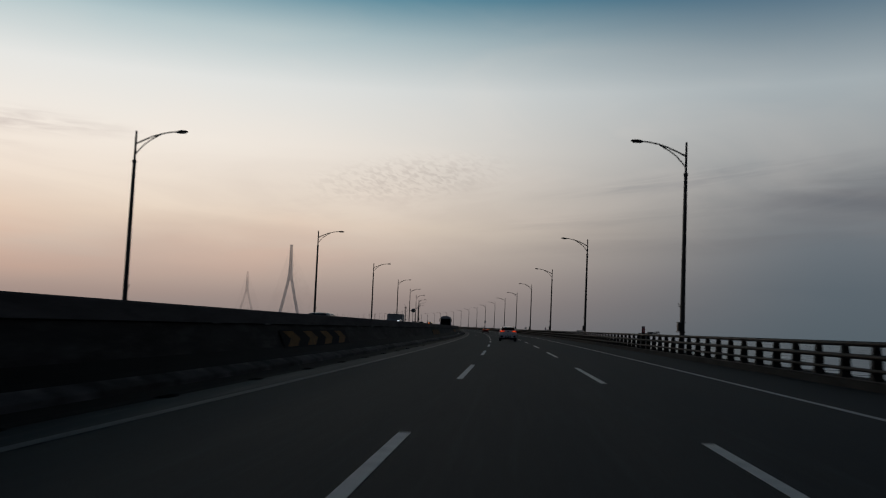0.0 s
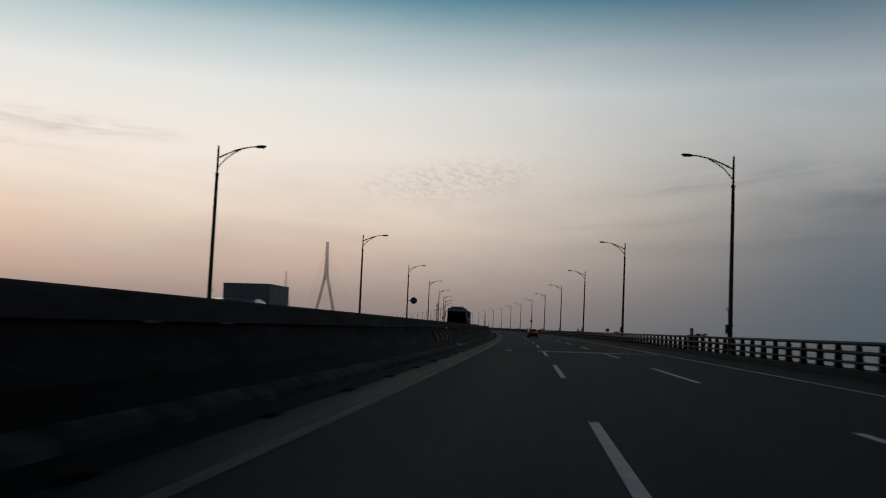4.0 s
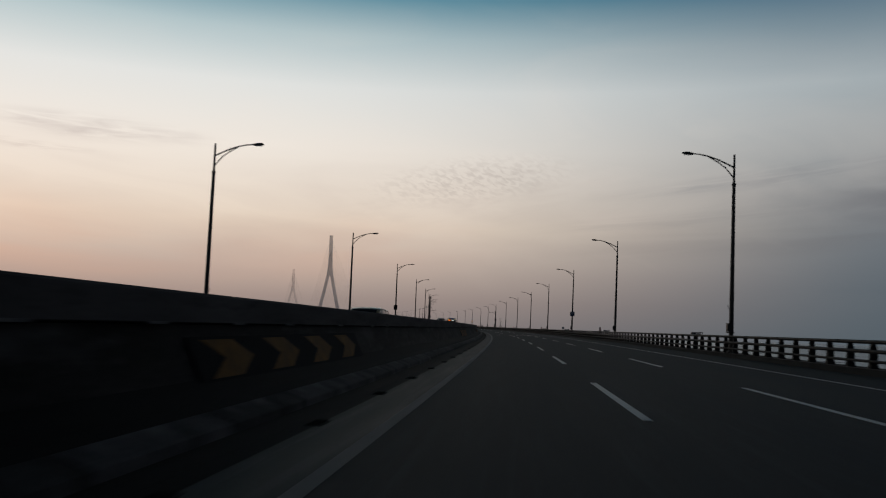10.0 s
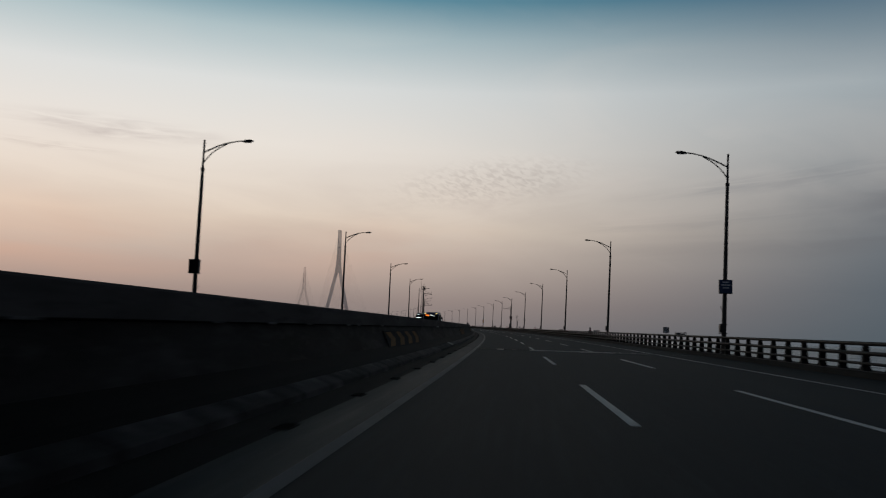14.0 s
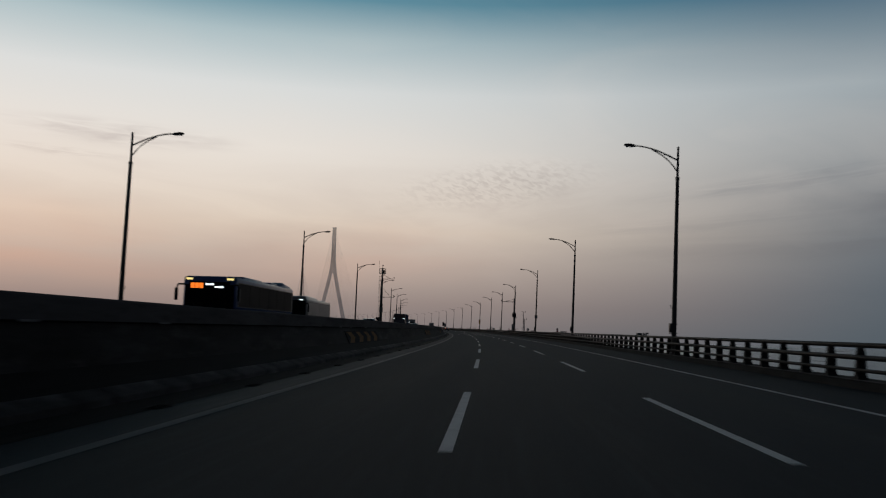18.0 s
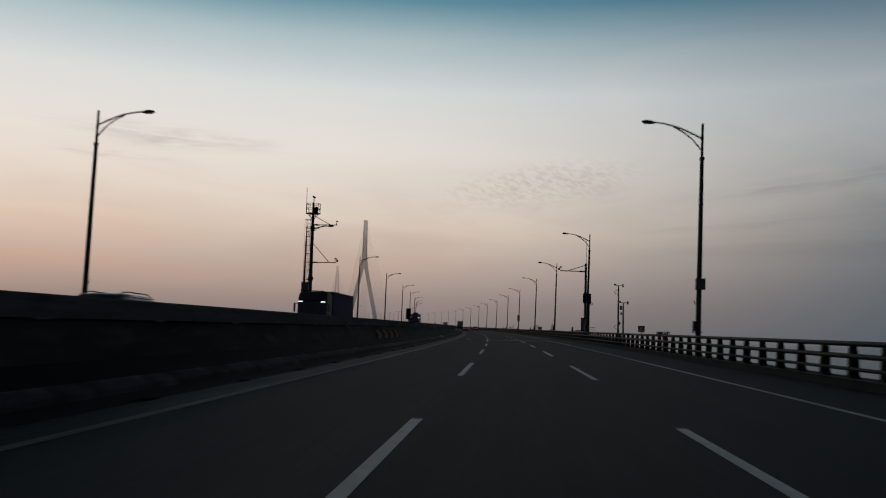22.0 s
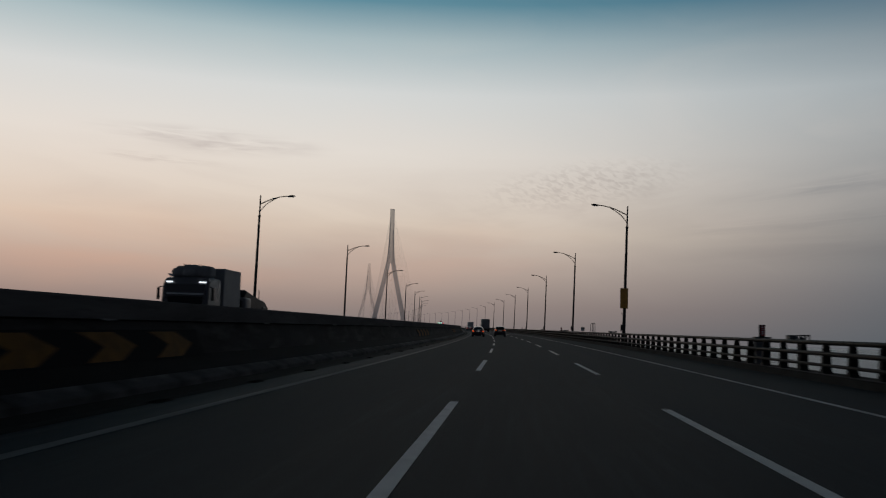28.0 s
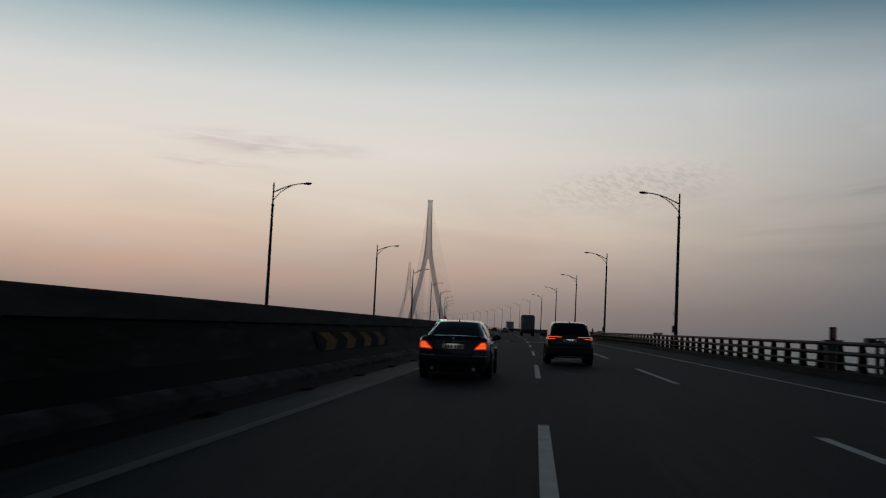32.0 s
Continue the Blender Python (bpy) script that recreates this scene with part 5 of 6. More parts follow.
def white_suv():
    c = car("white_crossover", "white compact crossover with black cladding and roof rails", HATCH, HATCH_CAB, 0.88, 0.71, (-1.33, 1.37), 0.335, WHITE_PAINT, glass=(1.08, 1.07), fin_size=1.9, rails=True, split=0.5, cladding=TRIM)
    for sx in (-1, 1):
        t = part("tail_lamp", slab([(sx * x, z) for x, z in ((0.37, 1.00), (0.42, 0.985), (0.83, 0.965), (0.868, 1.00), (0.84, 1.10), (0.77, 1.165), (0.37, 1.115))], -2.185, -1.98), TAIL_FILL, c, "lit red tail lamp with bright inner hooks")
        strokes = [((0.385, 1.012), (0.82, 0.985)), ((0.82, 0.985), (0.845, 1.02)), ((0.845, 1.02), (0.765, 1.145)), ((0.765, 1.145), (0.385, 1.10)), ((0.385, 1.10), (0.385, 1.012)),
                   ((0.79, 1.02), (0.68, 1.026)), ((0.68, 1.026), (0.675, 1.095)), ((0.675, 1.095), (0.75, 1.105)),
                   ((0.60, 1.033), (0.51, 1.038)), ((0.51, 1.038), (0.508, 1.078)), ((0.508, 1.078), (0.59, 1.088)), ((0.60, 1.033), (0.60, 1.088))]
        for k, (a, b) in enumerate(strokes):
            wide = 0.005 if k < 5 else 0.013
            dx, dz = b[0] - a[0], b[1] - a[1]
            n_ = math.hypot(dx, dz)
            ox, oz = -dz / n_ * wide, dx / n_ * wide
            part("light_line", slab([(sx * (a[0] + ox), a[1] + oz), (sx * (b[0] + ox), b[1] + oz), (sx * (b[0] - ox), b[1] - oz), (sx * (a[0] - ox), a[1] - oz)], -2.197, -2.18), TAIL_DIM if k < 5 else TAIL, t)
        part("bumper_insert", slab([(sx * x, z) for x, z in ((0.46, 0.51), (0.58, 0.45), (0.62, 0.41), (0.80, 0.41), (0.80, 0.61), (0.52, 0.60), (0.52, 0.55))], -2.205, -2.0), TRIM, c)
        part("door_moulding", box(0.025, 1.1, 0.07, sx * 0.905, 0.15, 0.42, 0.01), TRIM, c)
        part("rail_foot", box(0.06, 0.16, 0.06, sx * 0.56, -1.62, 1.455, 0.015), GALV, c)
    part("tailgate", box(1.42, 0.05, 0.30, 0, -2.165, 0.665, 0.02), WHITE_PAINT, c)
    part("tailgate_seam", box(1.10, 0.012, 0.012, 0, -2.192, 0.665), TRIM, c)
    part("release_handle", box(0.16, 0.02, 0.022, 0, -2.192, 0.642, 0.006), TRIM, c)
    part("bumper", box(1.74, 0.12, 0.25, 0, -2.14, 0.385, 0.04), WHITE_PAINT, c)
    part("bumper_base", box(1.70, 0.14, 0.20, 0, -2.12, 0.19, 0.05), TRIM, c)
    part("plate_recess", box(0.64, 0.016, 0.19, 0, -2.200, 0.395, 0.005), TRIM, c)
    oval = cyl(0.05, 0.03, 0, -2.165, 1.02, "Y", 20)
    for v in oval.verts:
        v.co.x *= 1.5
    part("badge", oval, TRIM, c, "dark oval badge")
    part("lock_cap", box(0.07, 0.012, 0.018, -0.15, -2.192, 0.83, 0.005), GALV, c)
    for k in range(3):
        part("lettering", box(0.045, 0.008, 0.03, 0.50 + 0.055 * k, -2.192, 0.72), TRIM, c)
    part("tailgate_spoiler", box(1.16, 0.30, 0.032, 0, -1.80, 1.452, 0.014), WHITE_PAINT, c)
    number_plate(c, -2.216, 0.425, 0.53, 0.12, lit=False)
    return c


def black_suv():
    hull = [(y * 1.06, w * 0.985, zb + 0.03, zs + 0.05, zt + 0.05) for y, w, zb, zs, zt in CROSS]
    cab = [(y * 1.06, z * 1.055) for y, z in CROSS_CAB]
    c = car("black_crossover", "black crossover with slim lit red tail lamps", hull, cab, 0.84, 0.68, (-1.38, 1.42), 0.36, DARK_PAINT, chrome=False, split=0.5)
    for sx in (-1, 1):
        t = part("tail_lamp", slab([(sx * x, z) for x, z in ((0.30, 1.02), (0.80, 0.95), (0.83, 1.08), (0.30, 1.06))], -2.31, -2.1), LENS_OFF, c, "slim lit red tail lamp")
        for a, b, th in (((0.30, 1.045), (0.80, 1.058), 0.012), ((0.54, 0.99), (0.80, 0.968), 0.012)):
            part("light_line", slab([(sx * a[0], a[1] - th), (sx * b[0], b[1] - th), (sx * b[0], b[1] + th), (sx * a[0], a[1] + th)], -2.325, -2.305), TAIL, t)
        part("light_line", slab([(sx * 0.785, 0.96), (sx * 0.812, 0.96), (sx * 0.812, 1.06), (sx * 0.785, 1.06)], -2.325, -2.305), TAIL, t)
    number_plate(c, -2.31, 0.86)
    part("bumper_skid", box(1.10, 0.10, 0.05, 0, -2.27, 0.29, 0.02), GALV, c)
    part("bumper", box(1.76, 0.16, 0.34, 0, -2.24, 0.36, 0.05), DARK_PAINT, c)
    for sx in (-1, 1):
        part("bumper_corner", box(0.34, 0.30, 0.24, sx * 0.72, -2.14, 0.20, 0.06), TRIM, c)
    return c


def put(ob, s, u, oncoming=False):
    ob.matrix_world = lie_on_road(s, u, 0.004, 180 if oncoming else 0)
    return ob


put(dark_sedan(), 846.0, 4.43)
put(red_sedan(), 237.95, 8.12)
put(white_suv(), 86.9, 8.385)
put(black_suv(), 857.2, 7.80)


def plain_car(name, label, hull, cab, material, r=0.32, rails=False, axles=(-1.35, 1.38)):
    c = car(name, label, hull, cab, 0.78, 0.59, axles, r, material, rails=rails, split=0.5)
    yr = hull[0][0]
    for sx in (-1, 1):
        part("tail_lamp", slab([(sx * x, z) for x, z in ((0.52, 0.80), (0.85, 0.80), (0.86, 0.93), (0.54, 0.91))], yr - 0.02, yr + 0.16), TAIL_DIM, c, "lit red tail lamp")
    number_plate(c, yr - 0.02, 0.66)
    return c


put(plain_car("silver_sedan", "silver sedan far ahead with lit tail lamps", SEDAN, SEDAN_CAB, SILVER_PAINT), 1055.0, 5.2)
put(plain_car("red_hatchback", "small red car far ahead with lit tail lamps", COMPACT, COMPACT_CAB, RED_PAINT), 1150.0, 5.0)
TALL = [(y * 1.1, w * 1.04, zb, zs + 0.12, zt + 0.12) for y, w, zb, zs, zt in CROSS]
TALL_CAB = [(y * 1.1, z * 1.32) for y, z in CROSS_CAB]
MID_CAB = [(y * 1.1, z * 1.23) for y, z in CROSS_CAB]
put(plain_car("white_suv", "pale utility car on the opposite carriageway behind the wall", TALL, MID_CAB, SILVER_PAINT, 0.36, False, (-1.45, 1.5)), 338.0, -2.6, True)
put(plain_car("grey_crossover", "grey crossover roof showing above the median wall", TALL, MID_CAB, GREY_PAINT, 0.36, True, (-1.45, 1.5)), 581.5, -2.6, True)
put(plain_car("dark_crossover", "dark crossover roof just above the median wall", TALL, MID_CAB, GREY_PAINT, 0.36, False, (-1.45, 1.5)), 40.4, -2.6, True)
LONG = [(y * 1.2, w, zb, zs + 0.05, zt + 0.05) for y, w, zb, zs, zt in TALL]
LONG_CAB = [(y * 1.2, z * 1.05) for y, z in TALL_CAB]
put(plain_car("grey_suv", "long grey minivan with roof rails behind the wall", LONG, LONG_CAB, SILVER_PAINT, 0.36, True, (-1.75, 1.8)), 241.9, -2.95, True)
put(plain_car("silver_suv", "silver utility car with roof rails behind the wall", TALL, TALL_CAB, SILVER_PAINT, 0.36, True, (-1.45, 1.5)), 535.6, -3.9, True)


def van(name, label, material, length=5.1, height=1.98, w=0.96):
    k = length / 4.34
    hull = [(y * k, w * ww / 0.9, zb, zs + 0.10, zt + 0.10) for y, ww, zb, zs, zt in CROSS]
    cab = [(-2.12 * k, 1.14), (-1.98 * k, height - 0.14), (-0.9 * k, height), (0.95 * k, height - 0.06), (1.62 * k, 1.10)]
    c = car(name, label, hull, cab, 0.88, 0.78, (-1.45, 1.55), 0.34, material, fin=False, split=0.45)
    c["category"] = "van"
    return c


put(van("cream_van", "cream passenger van behind the median wall", CREAM_PAINT, 5.1, 2.08), 289.8, -2.75, True)
put(van("white_van", "white van following the coach behind the wall", WHITE_PAINT, 5.2, 2.2), 218.6, -2.6, True)


def rounded_prism(w, l, h, z0, bevel, y=0.0):
    bm = bmesh.new()
    bmesh.ops.create_cube(bm, size=1.0, matrix=Matrix.Translation((0, y, z0 + h / 2)) @ Matrix.Diagonal((w, l, h, 1)))
    bmesh.ops.bevel(bm, geom=list(bm.edges), offset=bevel, segments=3, affect="EDGES", profile=0.5)
    return bm


def coach(name, label, upper, lower, stripe=None, cab_light=None, marker=True, h=3.45, sill=2.0, units=((1.6, 3.6), (-3.2, 2.4)), rise=0.2, glass=None):
    """A coach, nose towards +y; h is the roof's height, sill the foot of its windows."""
    c = thing(name, label, "coach", "coaches on the opposite carriageway")
    part("lower_body", rounded_prism(2.5, 12.0, sill - 0.45, 0.35, 0.10), lower, c, smooth=True)
    part("upper_body", rounded_prism(2.48, 11.98, h - sill + 0.18, sill - 0.18, 0.16), upper, c, smooth=True)
    for y, l in units:
        part("roof_unit", rounded_prism(1.7 if rise < 0.3 else 2.2, l, rise, h - 0.06, 0.08, y), upper, c, smooth=True)
    wh = h - sill - 0.30
    for sx in (-1, 1):
        part("window_band", box(0.012, 11.5, wh + 0.08, sx * 1.241, -0.1, sill - 0.04), TRIM, c)
        for i in range(6):
            part("side_window", box(0.02, 1.80, wh, sx * 1.245, -4.60 + 1.83 * i, sill, 0.006), glass or COACH_GLASS, c, "dark tinted coach window")
        if stripe:
            part("stripe", box(0.016, 11.6, 0.05, sx * 1.253, 0, sill - 0.13), stripe, c)
        for y in (-3.4, 4.0):
            # Black disc in place of a hollow, dark like the shade inside it.
            part("wheel_well_shade", cyl(0.56, 0.03, sx * 1.243, y, 0.52, "X", 24), BLACK, c)
            wheel(c, sx * 1.14, y, 0.5, 0.28, sx)
        for yy in (-4.6, -1.6, 1.6):
            part("luggage_door", box(0.012, 1.6, 0.62, sx * 1.252, yy, 0.62, 0.004), lower, c)
        arm = [(sx * 1.1, 5.9, h - 0.40), (sx * 1.38, 6.2, h - 0.40), (sx * 1.45, 6.25, h - 0.60)]
        part("mirror_arm", tube(arm, 0.045, 6), TRIM, c)
        part("mirror", box(0.12, 0.20, 0.56, sx * 1.45, 6.25, h - 1.14, 0.04), TRIM, c)
        if marker:
            part("marker_lamp", box(0.34, 0.03, 0.06, sx * 0.72, 5.99, h - 0.22), WHITE_LIGHT, c)
        part("headlamp", box(0.34, 0.06, 0.22, sx * 0.95, 5.99, 0.75, 0.03), RIM, c)
        part("tail_lamp", box(0.16, 0.04, 0.42, sx * 1.05, -6.0, 1.0, 0.01), LENS_OFF, c)
        part("wiper", tube([(sx * 0.15, 6.01, 1.55), (sx * 0.75, 6.02, 2.15)], 0.012, 5), TRIM, c)
    part("windscreen", box(2.28, 0.04, h - 1.95, 0, 5.985, 1.55, 0.015), COACH_GLASS, c, "large dark windscreen")
    part("rear_window", box(1.9, 0.04, wh - 0.1, 0, -5.985, sill + 0.05, 0.015), COACH_GLASS, c)
    part("engine_grille", box(1.7, 0.03, 0.5, 0, -5.99, 0.9, 0.01), TRIM, c)
    part("bumper", rounded_prism(2.46, 0.2, 0.4, 0.32, 0.05, 5.95), lower, c, smooth=True)
    if cab_light:
        part("destination_light", box(0.9, 0.02, 0.09, 0.45, 6.012, h - 0.75), cab_light, c, "lit strip behind the windscreen")
    return c


GOLD = mat("gold_stripe", (0.35, 0.24, 0.09), 0.4, metal=0.3, spread=0.1, grain=40, patch=3, bump=0.0)
put(coach("white_coach", "white and dark blue coach with gold stripe behind the wall", SILVER_PAINT, BLUE_PAINT, GOLD, None, False, 3.72, 2.51, ((3.75, 4.1),), 0.26), 208.2, -2.6, True)
blue = coach("blue_coach", "dark blue coach with lit route display passing behind the wall", ROOF_BLUE, BLUE_PAINT, None, None, False, 3.40, 2.05)
part("roof_hump", loft([[(x * w, y, z) for x, z in ((-1, 3.3), (1, 3.3), (0.94, 3.3 + h * 0.7), (0.8, 3.3 + h), (-0.8, 3.3 + h), (-0.94, 3.3 + h * 0.7))] for y, w, h in ((-5.9, 1.16, 0.10), (-5.6, 1.18, 0.24), (-4.2, 1.18, 0.36), (-3.9, 1.12, 0.30), (-3.3, 1.05, 0.10))]), ROOF_BLUE, blue, "blue rear roof hump", smooth=True)
ORANGE_LIGHT = mat("orange_route_display", (0.5, 0.15, 0.02), 0.4, spread=0.05, grain=60, patch=8, bump=0.0, emit=(1.0, 0.20, 0.02), power=1.3)
AMBER_LIGHT = mat("amber_marker_lamp", (0.6, 0.5, 0.2), 0.4, spread=0.05, grain=60, patch=8, bump=0.0, emit=(1.0, 0.78, 0.30), power=1.1)
case = part("route_display", box(1.9, 0.03, 0.36, 0.0, 6.0, 2.78), BOARD_BLACK, blue, "lit orange and white route display")
for k in range(3):
    part("display_bar", box(0.16, 0.012, 0.24, 0.78 - 0.20 * k, 6.02, 2.84), ORANGE_LIGHT, case)
for k in range(4):
    part("display_bar", box(0.18, 0.012, 0.08, 0.10 - 0.22 * k, 6.02, 2.98 - 0.12 * (k // 2)), WHITE_LIGHT, case)
for sx in (-1, 1):
    part("marker_lamp", box(0.30, 0.03, 0.09, sx * 0.95, 5.99, 3.22), AMBER_LIGHT, blue)
put(blue, 498.5, -5.85, True)
# The grey base colour imitates sky mirrored in this coach's windows.
GREY_REFLECTION = mat("grey_reflection_coach_glass", (0.064, 0.059, 0.055), 0.35, spread=0.15, grain=3, patch=0.5, bump=0.0, spec=0.3)
bus = coach("grey_coach", "grey coach with white marker strips lit on its front", GREY_PAINT, GREY_PAINT, None, None, False, 3.50, 2.1, (), 0.2, GREY_REFLECTION)


def roof_shell(rows, z=3.39):
    """A rounded roof cover; rows of (place along the coach, half width, height)."""
    across = ((-1, 0), (1, 0), (0.98, 0.45), (0.90, 0.80), (0.72, 1.0), (-0.72, 1.0), (-0.90, 0.80), (-0.98, 0.45))
    return loft([[(x * w, y, z + f * h) for x, f in across] for y, w, h in rows])


part("roof_cover", roof_shell(((-1.5, 0.85, 0.12), (-0.9, 0.98, 0.30), (0.4, 1.08, 0.36), (4.4, 1.14, 0.38), (5.4, 1.12, 0.34), (5.8, 1.02, 0.22), (5.95, 0.92, 0.08))), GREY_PAINT, bus, "rounded grey roof cover", smooth=True)
part("roof_unit", roof_shell(((-5.7, 0.9, 0.14), (-5.2, 1.0, 0.22), (-3.6, 1.0, 0.24), (-3.1, 0.9, 0.14))), GREY_PAINT, bus, smooth=True)
for sx in (-1, 1):
    part("marker_lamp", box(0.34, 0.04, 0.06, sx * 0.74, 5.98, 3.36), WHITE_LIGHT, bus)
part("front_strip", box(1.0, 0.03, 0.10, 0.68, 6.02, 2.80), WHITE_LIGHT, bus, "bright white lamp strip")
part("upper_windscreen", slab([(-1.16, 3.0), (1.16, 3.0), (1.10, 3.28), (0.98, 3.35), (-0.98, 3.35), (-1.10, 3.28)], 5.98, 6.0), COACH_GLASS, bus)
put(bus, 532.25, -9.35, True)


def truck_cab(c, y, material, h=2.9, lit=True, w=2.4):
    secs = []
    for yy, zt, zb in ((y - 1.9, h - 0.02, 0.75), (y - 0.7, h, 0.62), (y - 0.2, h - 0.10, 0.5), (y - 0.04, h - 0.45, 0.45), (y, h - 1.1, 0.42)):
        hw = w / 2
        secs.append([(-hw, yy, zb), (hw, yy, zb), (hw, yy, zt - 0.2), (hw - 0.12, yy, zt - 0.04), (0, yy, zt), (-hw + 0.12, yy, zt - 0.04), (-hw, yy, zt - 0.2)])
    part("cab", loft(secs), material, c, smooth=True)
    part("windscreen", slab([(-w * 0.44, h - 1.2), (w * 0.44, h - 1.2), (w * 0.42, h - 0.42), (-w * 0.42, h - 0.42)], y + 0.0, y - 0.3), GLASS, c, "dark windscreen")
    part("grille", box(w * 0.8, 0.04, 0.5, 0, y + 0.01, 0.85, 0.01), TRIM, c)
    part("front_bumper", box(w, 0.16, 0.36, 0, y - 0.02, 0.40, 0.04), TRIM, c)
    for sx in (-1, 1):
        part("side_window", box(0.02, 0.8, 0.62, sx * (w / 2 + 0.003), y - 0.85, h - 1.2), GLASS, c)
        part("mirror", box(0.10, 0.18, 0.62, sx * (w / 2 + 0.22), y - 0.05, h - 1.25, 0.03), TRIM, c)
        part("mirror_arm", tube([(sx * w / 2, y - 0.2, h - 0.55), (sx * (w / 2 + 0.22), y - 0.05, h - 0.62)], 0.025, 6), TRIM, c)
        part("headlamp", box(0.34, 0.06, 0.18, sx * w * 0.38, y + 0.02, 0.72, 0.02), RIM, c)
        if lit:
            part("marker_lamp", box(0.34, 0.04, 0.07, sx * w * 0.36, y - 0.06, h - 0.36), WHITE_LIGHT, c, "lit white marker lamp")


def tall_cab(c, y, material, h, w=2.46):
    """A high sleeper cab with a sloping roof fairing, lit marker lamps over its windscreen and a rod on the roof."""
    hw, secs = w / 2, []
    for yy, zt, zb, k in ((y - 2.25, h, 0.75, 1.0), (y - 0.95, h, 0.60, 1.0), (y - 0.55, h - 0.10, 0.5, 0.99), (y - 0.28, h - 0.42, 0.46, 0.98), (y - 0.12, h - 0.80, 0.44, 0.97), (y, h - 1.85, 0.42, 0.96), (y, 0.9, 0.42, 0.96)):
        q = hw * k
        secs.append([(-q, yy, zb), (q, yy, zb), (q, yy, zt - 0.25), (q - 0.06, yy, zt - 0.09), (q - 0.2, yy, zt), (-q + 0.2, yy, zt), (-q + 0.06, yy, zt - 0.09), (-q, yy, zt - 0.25)])
    part("cab", loft(secs), material, c, smooth=True)
    part("windscreen", loft([[(-hw * 0.9, y - 0.10, h - 0.86), (hw * 0.9, y - 0.10, h - 0.86), (hw * 0.9, y - 0.06, h - 0.86), (-hw * 0.9, y - 0.06, h - 0.86)], [(-hw * 0.93, y, h - 1.95), (hw * 0.93, y, h - 1.95), (hw * 0.93, y + 0.04, h - 1.95), (-hw * 0.93, y + 0.04, h - 1.95)]]), GLASS, c, "dark windscreen")
    part("sun_visor", box(w * 0.90, 0.22, 0.05, 0, y + 0.02, h - 0.82, 0.015), TRIM, c)
    part("roof_rod", tube([(-hw * 0.7, y - 0.62, h + 0.04), (hw * 0.96, y - 0.62, h + 0.07)], 0.028, 6), TRIM, c)
    for sx in (-1, 1):
        part("rod_stay", tube([(sx * hw * 0.5, y - 0.62, h - 0.12), (sx * hw * 0.5, y - 0.62, h + 0.05)], 0.02, 6), TRIM, c)
        part("roof_lamp", box(0.30, 0.10, 0.08, sx * hw * 0.62, y - 0.5, h - 0.05, 0.02), TRIM, c)
        part("marker_lamp", box(0.36, 0.05, 0.075, sx * w * 0.39, y + 0.02, h - 0.92), WHITE_LIGHT, c, "lit white marker lamp")
        part("side_window", box(0.02, 0.85, 0.68, sx * (hw + 0.003), y - 0.85, h - 1.75), GLASS, c)
        part("door", box(0.014, 1.05, 1.9, sx * (hw + 0.002), y - 0.85, 0.95, 0.004), material, c)
        part("side_fairing", box(0.05, 0.55, h - 1.2, sx * (hw - 0.02), y - 2.35, 1.0, 0.02), material, c)
        m = part("mirror", box(0.16, 0.12, 0.72, sx * (hw + 0.20), y + 0.02, h - 1.75, 0.04), GREY_BOX, c)
        part("mirror_glass", box(0.13, 0.01, 0.62, sx * (hw + 0.20), y - 0.05, h - 1.70), GLASS, m)
        part("mirror_arm", tube([(sx * hw, y - 0.2, h - 1.05), (sx * (hw + 0.20), y + 0.02, h - 1.05)], 0.03, 6), TRIM, c)
        part("headlamp", box(0.38, 0.06, 0.20, sx * w * 0.37, y + 0.03, 0.70, 0.02), RIM, c)
    part("grille", box(w * 0.8, 0.05, 0.75, 0, y + 0.02, 0.95, 0.01), TRIM, c)
    part("front_bumper", box(w, 0.20, 0.42, 0, y, 0.34, 0.05), TRIM, c)


def truck(name, label, length, box_h, box_m, cab_m, cab_h=2.9, ribs=False, tarp=False, lit=True, group="trucks", tail=False, sleeper=False):
    c = thing(name, label, "truck", group)
    y = length / 2
    if sleeper:
        tall_cab(c, y, cab_m, cab_h)
    else:
        truck_cab(c, y, cab_m, cab_h, lit)
    part("chassis", box(0.9, length - 0.6, 0.28, 0, -0.1, 0.62, 0.02), TRIM, c)
    bl = length - (3.0 if sleeper else 2.3)
    by = -length / 2 + bl / 2
    part("box", rounded_prism(2.5, bl, box_h - 1.05, 1.05, 0.35 if tarp else 0.04, by), box_m, c, smooth=tarp)
    if ribs:
        for sx in (-1, 1):
            for i in range(int(bl / 0.55)):
                part("rib", box(0.014, 0.22, box_h - 1.25, sx * 1.255, by - bl / 2 + 0.35 + 0.55 * i, 1.15), box_m, c)
    for sx in (-1, 1):
        for yy in ((y - 1.0), (-y + 1.6), (-y + 2.8)):
            wheel(c, sx * 1.08, yy, 0.5, 0.28, sx)
        part("mudguard", box(0.34, 2.6, 0.06, sx * 1.07, -y + 2.2, 1.0), TRIM, c)
        part("tail_lamp", box(0.30, 0.05, 0.12, sx * 0.95, -y - 0.02, 0.78, 0.01), TAIL_DIM if tail else LENS_OFF, c)
        part("door_bar", box(0.04, 0.04, box_h - 1.4, sx * 0.35, -y - 0.02, 1.15), GALV, c)
    part("rear_beam", box(2.3, 0.12, 0.14, 0, -y + 0.05, 0.60, 0.02), TRIM, c)
    return c


